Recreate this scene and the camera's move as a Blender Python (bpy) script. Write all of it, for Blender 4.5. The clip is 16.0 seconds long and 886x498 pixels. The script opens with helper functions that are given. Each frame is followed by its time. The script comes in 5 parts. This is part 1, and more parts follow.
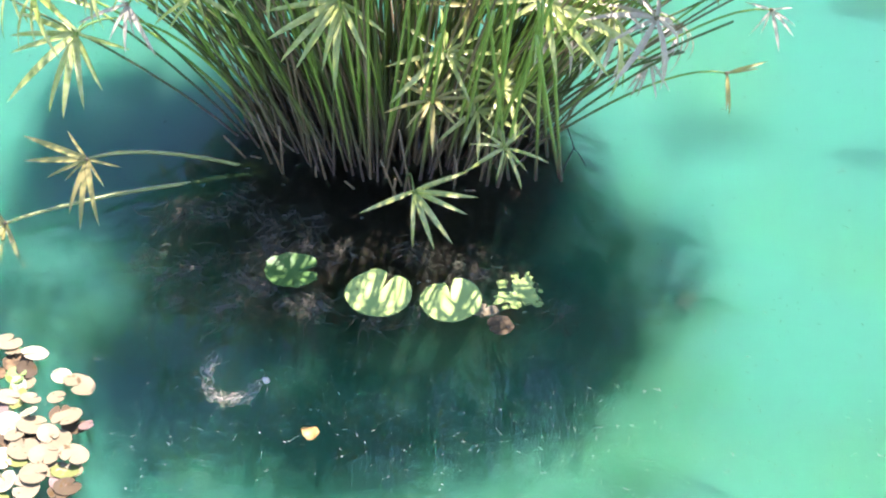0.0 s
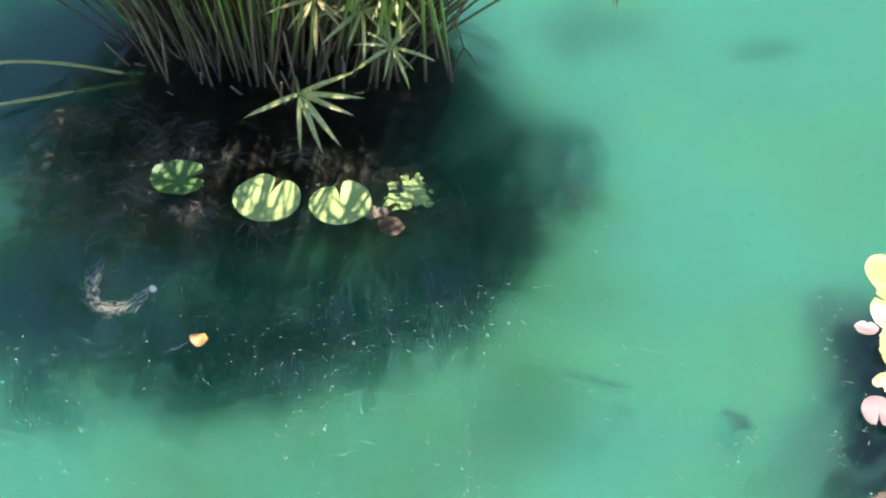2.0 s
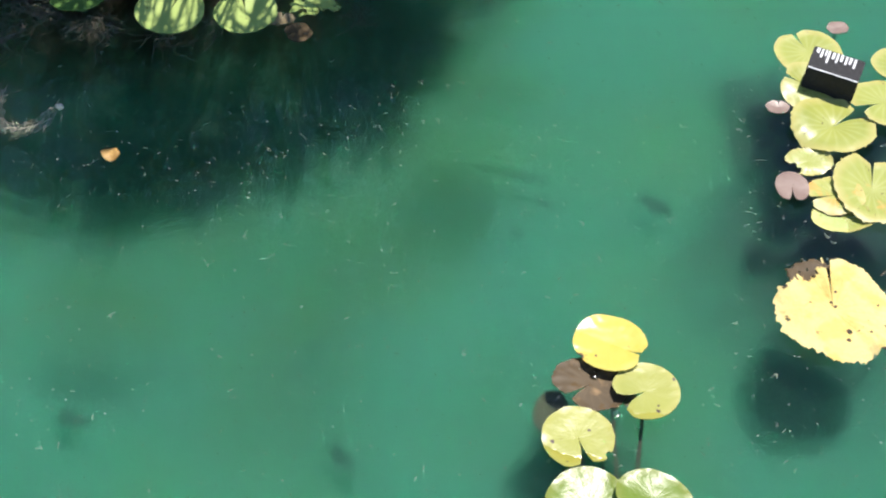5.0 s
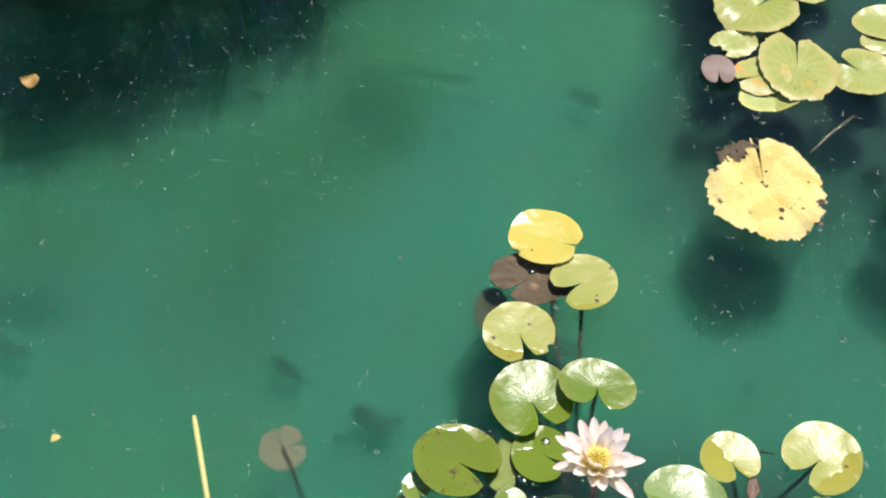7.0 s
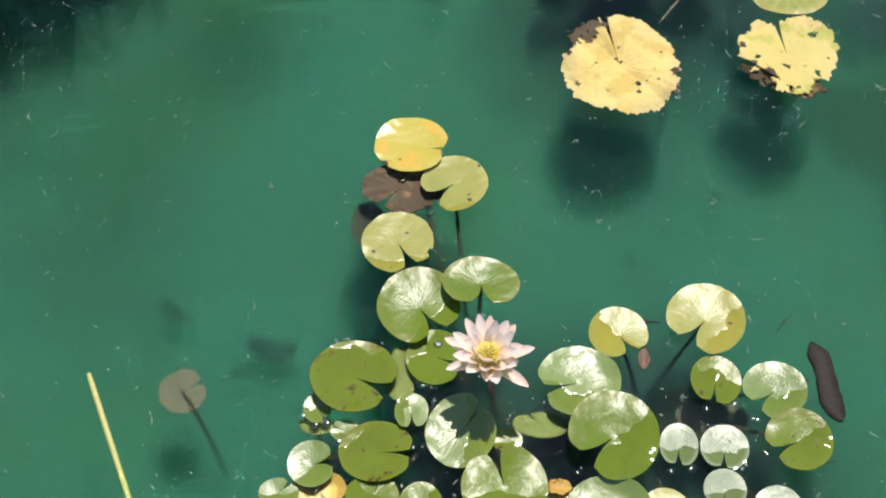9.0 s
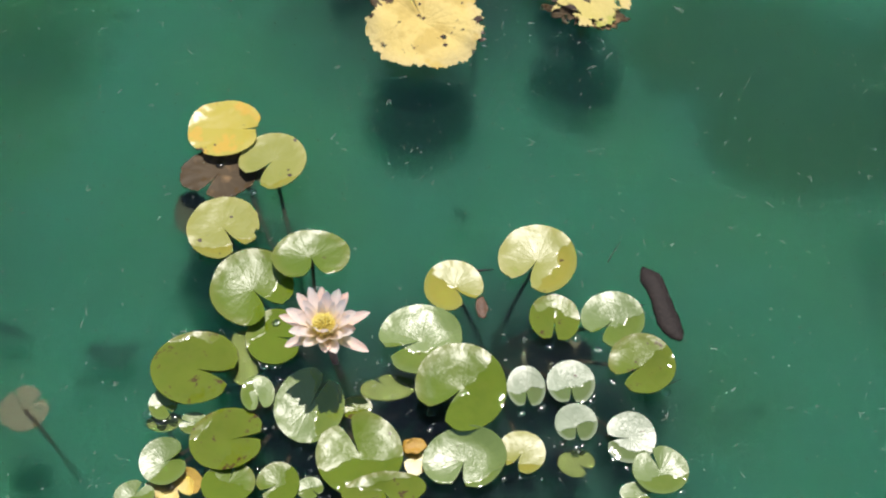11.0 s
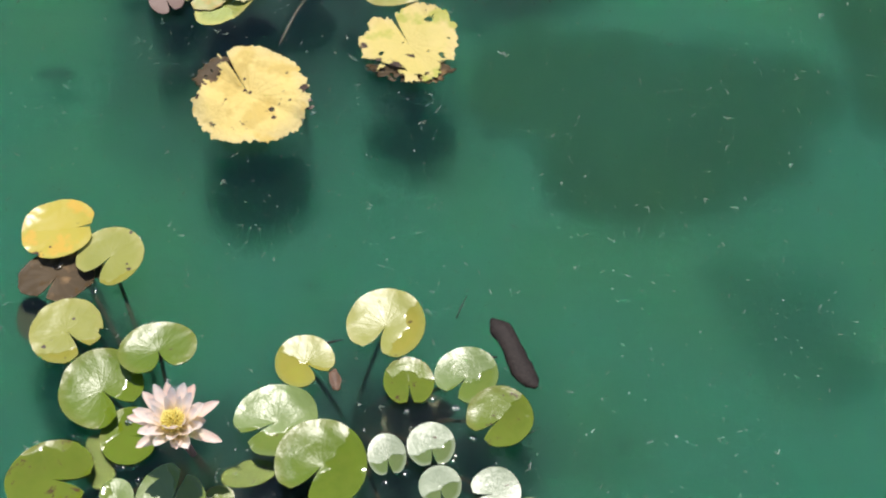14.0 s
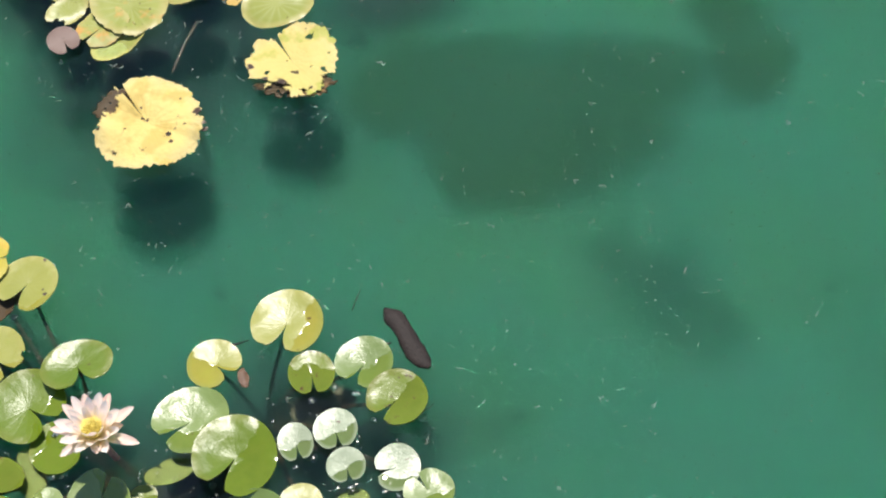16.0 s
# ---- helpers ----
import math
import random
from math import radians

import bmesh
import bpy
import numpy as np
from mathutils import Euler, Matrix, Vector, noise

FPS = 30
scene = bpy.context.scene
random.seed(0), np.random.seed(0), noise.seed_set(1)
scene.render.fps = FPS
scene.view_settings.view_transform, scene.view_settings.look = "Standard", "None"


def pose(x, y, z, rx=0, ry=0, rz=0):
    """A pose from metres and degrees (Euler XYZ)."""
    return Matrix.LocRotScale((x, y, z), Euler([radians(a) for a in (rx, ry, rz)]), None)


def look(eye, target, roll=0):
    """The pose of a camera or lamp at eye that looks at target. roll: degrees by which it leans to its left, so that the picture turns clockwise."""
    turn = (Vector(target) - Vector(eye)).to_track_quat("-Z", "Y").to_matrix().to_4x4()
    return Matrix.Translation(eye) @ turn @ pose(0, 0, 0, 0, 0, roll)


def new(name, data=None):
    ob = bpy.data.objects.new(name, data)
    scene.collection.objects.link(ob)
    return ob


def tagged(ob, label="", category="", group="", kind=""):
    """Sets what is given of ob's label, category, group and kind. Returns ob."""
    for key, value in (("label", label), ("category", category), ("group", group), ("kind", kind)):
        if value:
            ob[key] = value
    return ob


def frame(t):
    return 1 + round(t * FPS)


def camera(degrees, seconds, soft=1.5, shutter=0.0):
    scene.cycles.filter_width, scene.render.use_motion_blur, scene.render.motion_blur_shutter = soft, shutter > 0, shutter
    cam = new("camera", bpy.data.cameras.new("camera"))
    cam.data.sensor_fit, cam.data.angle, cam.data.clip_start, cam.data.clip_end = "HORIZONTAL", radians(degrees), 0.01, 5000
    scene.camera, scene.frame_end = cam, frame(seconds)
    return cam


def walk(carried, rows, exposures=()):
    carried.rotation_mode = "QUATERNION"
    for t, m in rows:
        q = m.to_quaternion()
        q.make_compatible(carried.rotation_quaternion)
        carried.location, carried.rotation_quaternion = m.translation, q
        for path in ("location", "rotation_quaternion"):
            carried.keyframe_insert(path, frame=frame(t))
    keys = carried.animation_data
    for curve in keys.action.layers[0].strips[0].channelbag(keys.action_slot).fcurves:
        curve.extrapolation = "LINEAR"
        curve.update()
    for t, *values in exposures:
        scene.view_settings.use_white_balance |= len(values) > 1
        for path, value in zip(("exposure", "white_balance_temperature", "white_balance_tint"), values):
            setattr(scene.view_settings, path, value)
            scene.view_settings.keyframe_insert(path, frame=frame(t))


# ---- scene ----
cam = camera(32.54, 16.0, soft=2.2)
PATH = [
    (0, look((0.0000, 0.0000, 2.2120), (0.0000, 1.4413, 0.8253), 1.867)),
    (0.5, look((0.0434, 0.0091, 2.2382), (0.0735, 1.4313, 0.8323), 2.148)),
    (1, look((0.0238, -0.0210, 2.1281), (0.1121, 1.4253, 0.7495), 3.338)),
    (1.5, look((0.0431, -0.0067, 2.1334), (0.1433, 1.4055, 0.7208), 3.489)),
    (2, look((0.0803, -0.0112, 2.1631), (0.1754, 1.3576, 0.7080), 2.974)),
    (2.5, look((0.0850, -0.0211, 2.1273), (0.1870, 1.3212, 0.6482), 2.230)),
    (3, look((0.0637, -0.0364, 2.1128), (0.1924, 1.2759, 0.6090), 2.467)),
    (3.5, look((0.0730, -0.0514, 2.1077), (0.2183, 1.2312, 0.5800), 2.334)),
    (4, look((0.0895, -0.0631, 2.0953), (0.2387, 1.1962, 0.5487), 2.314)),
    (4.2, look((0.0759, -0.0664, 2.0988), (0.2383, 1.1801, 0.5433), 2.780)),
    (6.3, look((0.0783, -0.0840, 2.0752), (0.3100, 1.0845, 0.4687), 3.375)),
    (6.5, look((0.0894, -0.0912, 2.0648), (0.3255, 1.0678, 0.4520), 3.170)),
    (7, look((0.1012, -0.0854, 2.0834), (0.3572, 1.0208, 0.4370), 2.963)),
    (7.5, look((0.1211, -0.0993, 2.0637), (0.3908, 0.9836, 0.4040), 1.823)),
    (8, look((0.1254, -0.1039, 2.0638), (0.4212, 0.9508, 0.3904), 1.418)),
    (8.5, look((0.1471, -0.0951, 2.1051), (0.4544, 0.9113, 0.4043), 0.497)),
    (9, look((0.1647, -0.1086, 2.1064), (0.5023, 0.8708, 0.3956), -0.660)),
    (9.5, look((0.1683, -0.1213, 2.0982), (0.5535, 0.8319, 0.3826), -0.744)),
    (10, look((0.1828, -0.1337, 2.0939), (0.6076, 0.8003, 0.3771), -0.623)),
    (12.3, look((0.3213, -0.1638, 2.0957), (0.8307, 0.6814, 0.3561), -2.132)),
    (12.5, look((0.3304, -0.1608, 2.0968), (0.8518, 0.6843, 0.3608), -2.067)),
    (13, look((0.3473, -0.1532, 2.1032), (0.8896, 0.6935, 0.3743), -2.338)),
    (13.5, look((0.3524, -0.1598, 2.1014), (0.9147, 0.6926, 0.3817), -2.638)),
    (14, look((0.3781, -0.1665, 2.1147), (0.9466, 0.6921, 0.4002), -3.388)),
    (14.5, look((0.3712, -0.2332, 2.1724), (0.9561, 0.6442, 0.4730), -4.338)),
    (15, look((0.3597, -0.3190, 2.2678), (0.9558, 0.5657, 0.5760), -5.473)),
    (15.5, look((0.3823, -0.3399, 2.2507), (0.9873, 0.5266, 0.5527), -6.062)),
    (16, look((0.4185, -0.3522, 2.2576), (1.0214, 0.4918, 0.5476), -6.961)),
]
EXPOSURE = [(0.0, 1.86, 6200, 27), (2.0, 1.26, 6250, 22), (4.0, 0.65, 6400, 14), (7.0, 0.13, 6450, 12), (9.0, -0.15, 6550, 13), (10.5, -0.24, 6550, 13), (12.5, -0.31, 6550, 13), (14.5, -0.10, 6500, 13), (16.0, 0.03, 6500, 12)]
walk(cam, PATH, EXPOSURE)

# ---- light ----
SUN_ZENITH, SUN_TURN = 20.0, 38.0          # degrees from overhead; degrees from +y towards +x
world = bpy.data.worlds.new("sky")
scene.world = world
world.use_nodes = True
nt = world.node_tree
sky = nt.nodes.new("ShaderNodeTexSky")
sky.sky_type, sky.sun_disc = "NISHITA", False
sky.ozone_density, sky.dust_density = 4.0, 0.2
sky.sun_elevation, sky.sun_rotation = radians(90 - SUN_ZENITH), radians(SUN_TURN)
nt.links.new(sky.outputs[0], nt.nodes["Background"].inputs[0])
nt.nodes["Background"].inputs[1].default_value = 0.14
sun_data = bpy.data.lights.new("sun", "SUN")
sun_data.energy, sun_data.angle, sun_data.color = 5.0, radians(0.6), (1.0, 0.95, 0.87)
sun = new("sun", sun_data)
SUN_WAY = Vector((math.sin(radians(SUN_ZENITH)) * math.sin(radians(SUN_TURN)),
                  math.sin(radians(SUN_ZENITH)) * math.cos(radians(SUN_TURN)), math.cos(radians(SUN_ZENITH))))
sun.matrix_world = look(tuple(SUN_WAY * 10), (0, 0, 0))

# ---- materials ----


def material(name):
    m = bpy.data.materials.new(name)
    m.use_nodes = True
    return m, m.node_tree, m.node_tree.nodes["Principled BSDF"]


def node(tree, kind, **values):
    n = tree.nodes.new(kind)
    for key, value in values.items():
        n.inputs[key].default_value = value
    return n


def mixed(tree, fac, a, b, blend="MIX"):
    """A colour between a and b (sockets or colours) by the socket or number fac."""
    n = tree.nodes.new("ShaderNodeMix")
    n.data_type, n.blend_type = "RGBA", blend
    for socket, value in ((n.inputs[0], fac), (n.inputs[6], a), (n.inputs[7], b)):
        if isinstance(value, bpy.types.NodeSocket):
            tree.links.new(value, socket)
        else:
            socket.default_value = value if isinstance(value, float) else (*value, 1)
    return n.outputs[2]


def ramp(tree, socket, lo, hi):
    n = tree.nodes.new("ShaderNodeMapRange")
    n.inputs[1].default_value, n.inputs[2].default_value = lo, hi
    tree.links.new(socket, n.inputs[0])
    return n.outputs[0]


def noise_of(tree, scale, detail=3.0, rough=0.55):
    """Noise over the place in metres."""
    geo = tree.nodes.new("ShaderNodeNewGeometry")
    n = node(tree, "ShaderNodeTexNoise", Scale=scale, Detail=detail, Roughness=rough)
    tree.links.new(geo.outputs["Position"], n.inputs["Vector"])
    return n.outputs[0]


def bumped(tree, bsdf, height, distance, strength=1.0):
    b = node(tree, "ShaderNodeBump", Strength=strength, Distance=distance)
    tree.links.new(height, b.inputs["Height"])
    tree.links.new(b.outputs[0], bsdf.inputs["Normal"])


def plain(name, c1, c2, scale=30.0, roughness=0.6, bump=0.001, specular=0.5, sheer=0.0):
    """A surface that varies between two colours at two scales, with fine relief; sheer lets light through."""
    m, t, b = material(name)
    n1, n2 = noise_of(t, scale), noise_of(t, scale * 6)
    col = mixed(t, ramp(t, n1, 0.3, 0.7), c1, c2)
    col = mixed(t, ramp(t, n2, 0.35, 0.75), col, tuple(v * 0.8 for v in c1))
    t.links.new(col, b.inputs["Base Color"])
    b.inputs["Roughness"].default_value = roughness
    b.inputs["Specular IOR Level"].default_value = specular
    bumped(t, b, n2, bump)
    if sheer:
        tr = t.nodes.new("ShaderNodeBsdfTranslucent")
        t.links.new(col, tr.inputs[0])
        mx = node(t, "ShaderNodeMixShader", Fac=sheer)
        t.links.new(b.outputs[0], mx.inputs[1])
        t.links.new(tr.outputs[0], mx.inputs[2])
        t.links.new(mx.outputs[0], t.nodes["Material Output"].inputs[0])
    return m


def pad_material(name, c1, c2, vein, spot=(0.10, 0.06, 0.02), spots=0.0, roughness=0.30, relief=0.0012, edge=None, specular=0.5, patch=None, sheer=0.12, ribs=0.10, film=None):
    """A waxy lily pad: radial veins, mottling, brown flecks, and a rim of another tint.
    film: the colour where water lies on the pad, smooth and without the dry wax's sheen."""
    m, t, b = material(name)
    va = t.nodes.new("ShaderNodeAttribute")
    va.attribute_name = "vein"
    ra = t.nodes.new("ShaderNodeAttribute")
    ra.attribute_name = "reach"
    rnd = t.nodes.new("ShaderNodeObjectInfo").outputs["Random"]
    n1, n2, n3 = noise_of(t, 14), noise_of(t, 90), noise_of(t, 45, 4, 0.7)
    col = mixed(t, ramp(t, n1, 0.32, 0.68), c1, c2)
    col = mixed(t, ramp(t, rnd, -0.6, 2.2), col, tuple(min(1, v * 1.25) for v in c2))
    if edge:
        col = mixed(t, ramp(t, ra.outputs["Fac"], 0.72, 1.05), col, edge)
    if patch:
        col = mixed(t, ramp(t, noise_of(t, 15, 3), 0.54, 0.62), col, patch)
    marks = {}
    for mark in ("stain", "rot"):
        ma = t.nodes.new("ShaderNodeAttribute")
        ma.attribute_name = mark
        ad = node(t, "ShaderNodeMath")
        ad.operation, ad.inputs[1].default_value = "MULTIPLY_ADD", 2.2
        t.links.new(n3, ad.inputs[0])
        t.links.new(ma.outputs["Fac"], ad.inputs[2])
        marks[mark] = ad.outputs[0]
    if patch:
        col = mixed(t, ramp(t, marks["stain"], 1.62, 1.95), col, patch)
    vm = node(t, "ShaderNodeMath")
    vm.operation, vm.inputs[1].default_value = "MULTIPLY", ribs
    t.links.new(va.outputs["Fac"], vm.inputs[0])
    col = mixed(t, vm.outputs[0], col, vein)
    rr = t.nodes.new("ShaderNodeMapRange")
    rr.inputs[3].default_value, rr.inputs[4].default_value = roughness - 0.07, roughness + 0.1
    t.links.new(n2, rr.inputs[0])
    rough = rr.outputs[0]
    if film:
        wa = t.nodes.new("ShaderNodeAttribute")
        wa.attribute_name = "wet"
        wet = ramp(t, wa.outputs["Fac"], -0.02, 0.03)
        under = mixed(t, ramp(t, n1, 0.3, 0.7), film, tuple(v * 1.3 for v in film))
        under = mixed(t, ramp(t, n3, 0.35, 0.75), under, (film[0] * 1.35, film[1] * 1.2, film[2] * 1.5))
        col = mixed(t, wet, col, mixed(t, ramp(t, ra.outputs["Fac"], 0.80, 1.05), under, c2))
        rm = t.nodes.new("ShaderNodeMix")
        t.links.new(wet, rm.inputs[0])
        t.links.new(rough, rm.inputs[2])
        rm.inputs[3].default_value = 0.045
        rough = rm.outputs[0]
    if spots:
        col = mixed(t, ramp(t, n3, 0.72 - spots, 0.76 - spots), col, spot)
    col = mixed(t, ramp(t, marks["rot"], 1.70, 1.82), col, (0.085, 0.055, 0.040))
    t.links.new(col, b.inputs["Base Color"])
    t.links.new(rough, b.inputs["Roughness"])
    b.inputs["Specular IOR Level"].default_value = specular
    hs = node(t, "ShaderNodeMath")
    hs.operation = "MULTIPLY_ADD"
    t.links.new(va.outputs["Fac"], hs.inputs[0])
    hs.inputs[1].default_value = -0.24 if film else -0.10
    t.links.new(n3, hs.inputs[2])
    height = hs.outputs[0]
    if film:
        cr = node(t, "ShaderNodeMath")
        cr.operation, cr.inputs[1].default_value = "MULTIPLY_ADD", 0.7
        t.links.new(noise_of(t, 150, 3, 0.6), cr.inputs[0])
        t.links.new(height, cr.inputs[2])
        dry = node(t, "ShaderNodeMath")
        dry.operation, dry.inputs[0].default_value = "SUBTRACT", 1.0
        t.links.new(wet, dry.inputs[1])
        flat = node(t, "ShaderNodeMath")
        flat.operation = "MULTIPLY"
        t.links.new(cr.outputs[0], flat.inputs[0])
        t.links.new(dry.outputs[0], flat.inputs[1])
        height = flat.outputs[0]
    bumped(t, b, height, relief * 0.5, 0.8)
    tr = t.nodes.new("ShaderNodeBsdfTranslucent")
    t.links.new(col, tr.inputs[0])
    mx = node(t, "ShaderNodeMixShader", Fac=sheer)
    t.links.new(b.outputs[0], mx.inputs[1])
    t.links.new(tr.outputs[0], mx.inputs[2])
    t.links.new(mx.outputs[0], t.nodes["Material Output"].inputs[0])
    return m


# milky turquoise silt, on the bottom and, as cloudy veils, afloat in the water
SILT, t, b = material("milky_silt")


def silt_colour(t):
    n1, n2, n3, n4 = noise_of(t, 0.9), noise_of(t, 3.2, 5), noise_of(t, 60), noise_of(t, 1.7, 4)
    col = mixed(t, ramp(t, n1, 0.3, 0.7), (0.040, 0.164, 0.108), (0.046, 0.180, 0.121))
    col = mixed(t, ramp(t, n2, 0.50, 0.80), col, (0.037, 0.140, 0.082))
    return mixed(t, ramp(t, n4, 0.48, 0.74), col, (0.051, 0.168, 0.086))


t.links.new(silt_colour(t), b.inputs["Base Color"])
b.inputs["Roughness"].default_value = 0.9
b.inputs["Specular IOR Level"].default_value = 0.0
b.inputs["Subsurface Weight"].default_value = 1.0
b.inputs["Subsurface Radius"].default_value = (0.5, 1.0, 0.8)
b.inputs["Subsurface Scale"].default_value = 0.42


def veil(name, share):
    """A sheet of silt adrift in the water, that covers the given share of what lies below."""
    m, t, b = material(name)
    t.nodes.remove(b)
    col = silt_colour(t)
    dif, trl, clear = (t.nodes.new("ShaderNodeBsdf" + k) for k in ("Diffuse", "Translucent", "Transparent"))
    m1, m2 = node(t, "ShaderNodeMixShader", Fac=0.35), node(t, "ShaderNodeMixShader", Fac=share)
    t.links.new(col, dif.inputs[0])
    t.links.new(col, trl.inputs[0])
    t.links.new(dif.outputs[0], m1.inputs[1])
    t.links.new(trl.outputs[0], m1.inputs[2])
    t.links.new(clear.outputs[0], m2.inputs[1])
    t.links.new(m1.outputs[0], m2.inputs[2])
    t.links.new(m2.outputs[0], t.nodes["Material Output"].inputs[0])
    return m


VEIL, VEIL_THIN = veil("milky_veil", 0.24), veil("thin_milky_veil", 0.09)

# pond water: a mirror on top, slightly cloudy below
WATER, t, _b = material("pond_water")
t.nodes.remove(_b)
fres = node(t, "ShaderNodeFresnel", IOR=1.33)
refr = node(t, "ShaderNodeBsdfRefraction", IOR=1.33, Roughness=0.36)
refr.inputs["Color"].default_value = (0.88, 1.0, 0.95, 1)
glos = node(t, "ShaderNodeBsdfGlossy", Roughness=0.0)
glos.inputs["Color"].default_value = (1, 1, 1, 1)
mx = t.nodes.new("ShaderNodeMixShader")
rip = node(t, "ShaderNodeBump", Strength=0.25, Distance=0.002)
t.links.new(noise_of(t, 5.0, 2), rip.inputs["Height"])
for n in (fres, glos):
    t.links.new(rip.outputs[0], n.inputs["Normal"])
t.links.new(fres.outputs[0], mx.inputs[0])
t.links.new(refr.outputs[0], mx.inputs[1])
t.links.new(glos.outputs[0], mx.inputs[2])
t.links.new(mx.outputs[0], t.nodes["Material Output"].inputs[0])

PADS = {
    "green": pad_material("green_pad", (0.092, 0.155, 0.008), (0.145, 0.205, 0.015), (0.20, 0.29, 0.06), spots=0.05, edge=(0.19, 0.22, 0.03), roughness=0.31, specular=0.48, relief=0.0014, film=(0.118, 0.175, 0.01)),
    "olive": pad_material("olive_pad", (0.11, 0.165, 0.010), (0.17, 0.22, 0.018), (0.24, 0.29, 0.05), spots=0.11, edge=(0.20, 0.21, 0.03), roughness=0.31, specular=0.52, relief=0.0014, film=(0.125, 0.17, 0.012)),
    "pale": pad_material("pale_pad", (0.14, 0.205, 0.040), (0.21, 0.28, 0.075), (0.32, 0.38, 0.16), spots=0.05, roughness=0.32, specular=0.78, relief=0.0017, film=(0.14, 0.2, 0.022)),
    "silver": pad_material("silver_pad", (0.27, 0.32, 0.18), (0.38, 0.43, 0.27), (0.32, 0.38, 0.16), spots=0.06, roughness=0.36, specular=0.95, relief=0.0022, film=(0.125, 0.175, 0.04)),
    "yellow": pad_material("yellow_pad", (0.46, 0.43, 0.075), (0.52, 0.42, 0.065), (0.62, 0.48, 0.12), spots=0.07, patch=(0.70, 0.46, 0.075), edge=(0.56, 0.48, 0.10)),
    "lime": pad_material("lime_pad", (0.26, 0.272, 0.048), (0.33, 0.33, 0.072), (0.44, 0.44, 0.16), spots=0.05, edge=(0.42, 0.40, 0.11), specular=0.52, roughness=0.34, relief=0.0012, film=(0.28, 0.268, 0.034)),
    "meadow": pad_material("meadow_pad", (0.235, 0.265, 0.045), (0.33, 0.345, 0.08), (0.62, 0.62, 0.32), spots=0.05, edge=(0.50, 0.44, 0.15), roughness=0.32, specular=0.34, ribs=0.22),
    "scorched": pad_material("scorched_pad", (0.235, 0.265, 0.045), (0.33, 0.345, 0.08), (0.62, 0.62, 0.32), spots=0.07, edge=(0.52, 0.44, 0.15), roughness=0.40, specular=0.35, patch=(0.62, 0.34, 0.08), ribs=0.22),
    "gold": pad_material("gold_pad", (0.76, 0.55, 0.16), (0.84, 0.65, 0.23), (0.66, 0.46, 0.12), spot=(0.16, 0.09, 0.05), spots=0.06, edge=(0.76, 0.62, 0.28), patch=(0.74, 0.55, 0.16), roughness=0.55, specular=0.2, relief=0.012, sheer=0.2),
    "brown": pad_material("brown_pad", (0.058, 0.040, 0.021), (0.105, 0.074, 0.040), (0.26, 0.18, 0.09), spots=0.12, roughness=0.4, specular=0.1, patch=(0.27, 0.17, 0.08)),
    "mauve": pad_material("mauve_pad", (0.15, 0.095, 0.07), (0.22, 0.145, 0.11), (0.36, 0.28, 0.25), spots=0.05, roughness=0.4),
    "cream": pad_material("cream_pad", (0.185, 0.152, 0.080), (0.25, 0.192, 0.108), (0.34, 0.28, 0.17), spots=0.11, roughness=0.5, specular=0.2),
    "straw": pad_material("straw_pad", (0.33, 0.29, 0.10), (0.42, 0.35, 0.15), (0.52, 0.46, 0.26), spots=0.06, roughness=0.45, specular=0.3, edge=(0.56, 0.46, 0.30)),
    # darker green, with the sedge's shade put into the pad's colour
    "deep": pad_material("shaded_pad", (0.06, 0.13, 0.03), (0.09, 0.18, 0.04), (0.14, 0.22, 0.07), spots=0.06),
    "rust": pad_material("rust_pad", (0.50, 0.26, 0.05), (0.56, 0.38, 0.08), (0.58, 0.44, 0.16), spots=0.10),
    "murk": pad_material("murk_pad", (0.13, 0.15, 0.04), (0.19, 0.20, 0.06), (0.24, 0.25, 0.1), spots=0.08, roughness=0.7, specular=0.1),
    "sodden": pad_material("sodden_pad", (0.030, 0.034, 0.022), (0.055, 0.056, 0.036), (0.08, 0.08, 0.05), spots=0.05, roughness=0.8, specular=0.0),
    "milky": pad_material("milky_pad", (0.25, 0.34, 0.085), (0.34, 0.43, 0.13), (0.44, 0.50, 0.22), spots=0.05, roughness=0.42, specular=0.15, relief=0.0012),
    "ripe": pad_material("ripening_pad", (0.64, 0.54, 0.15), (0.74, 0.60, 0.20), (0.56, 0.52, 0.12), spot=(0.16, 0.09, 0.05), spots=0.05, edge=(0.80, 0.63, 0.26), patch=(0.54, 0.52, 0.11), roughness=0.5, specular=0.25, relief=0.008, sheer=0.2),
    "drab": pad_material("drab_pad", (0.085, 0.08, 0.05), (0.14, 0.125, 0.08), (0.19, 0.18, 0.12), spots=0.10, roughness=0.7, specular=0.1),
}
STALK = plain("dark_petiole", (0.035, 0.028, 0.018), (0.075, 0.05, 0.03), 60, 0.5, 0.0005, 0.2)
SUNK = plain("sunken_leaf", (0.020, 0.056, 0.042), (0.030, 0.075, 0.055), 20, 0.8, 0.001, 0.0)


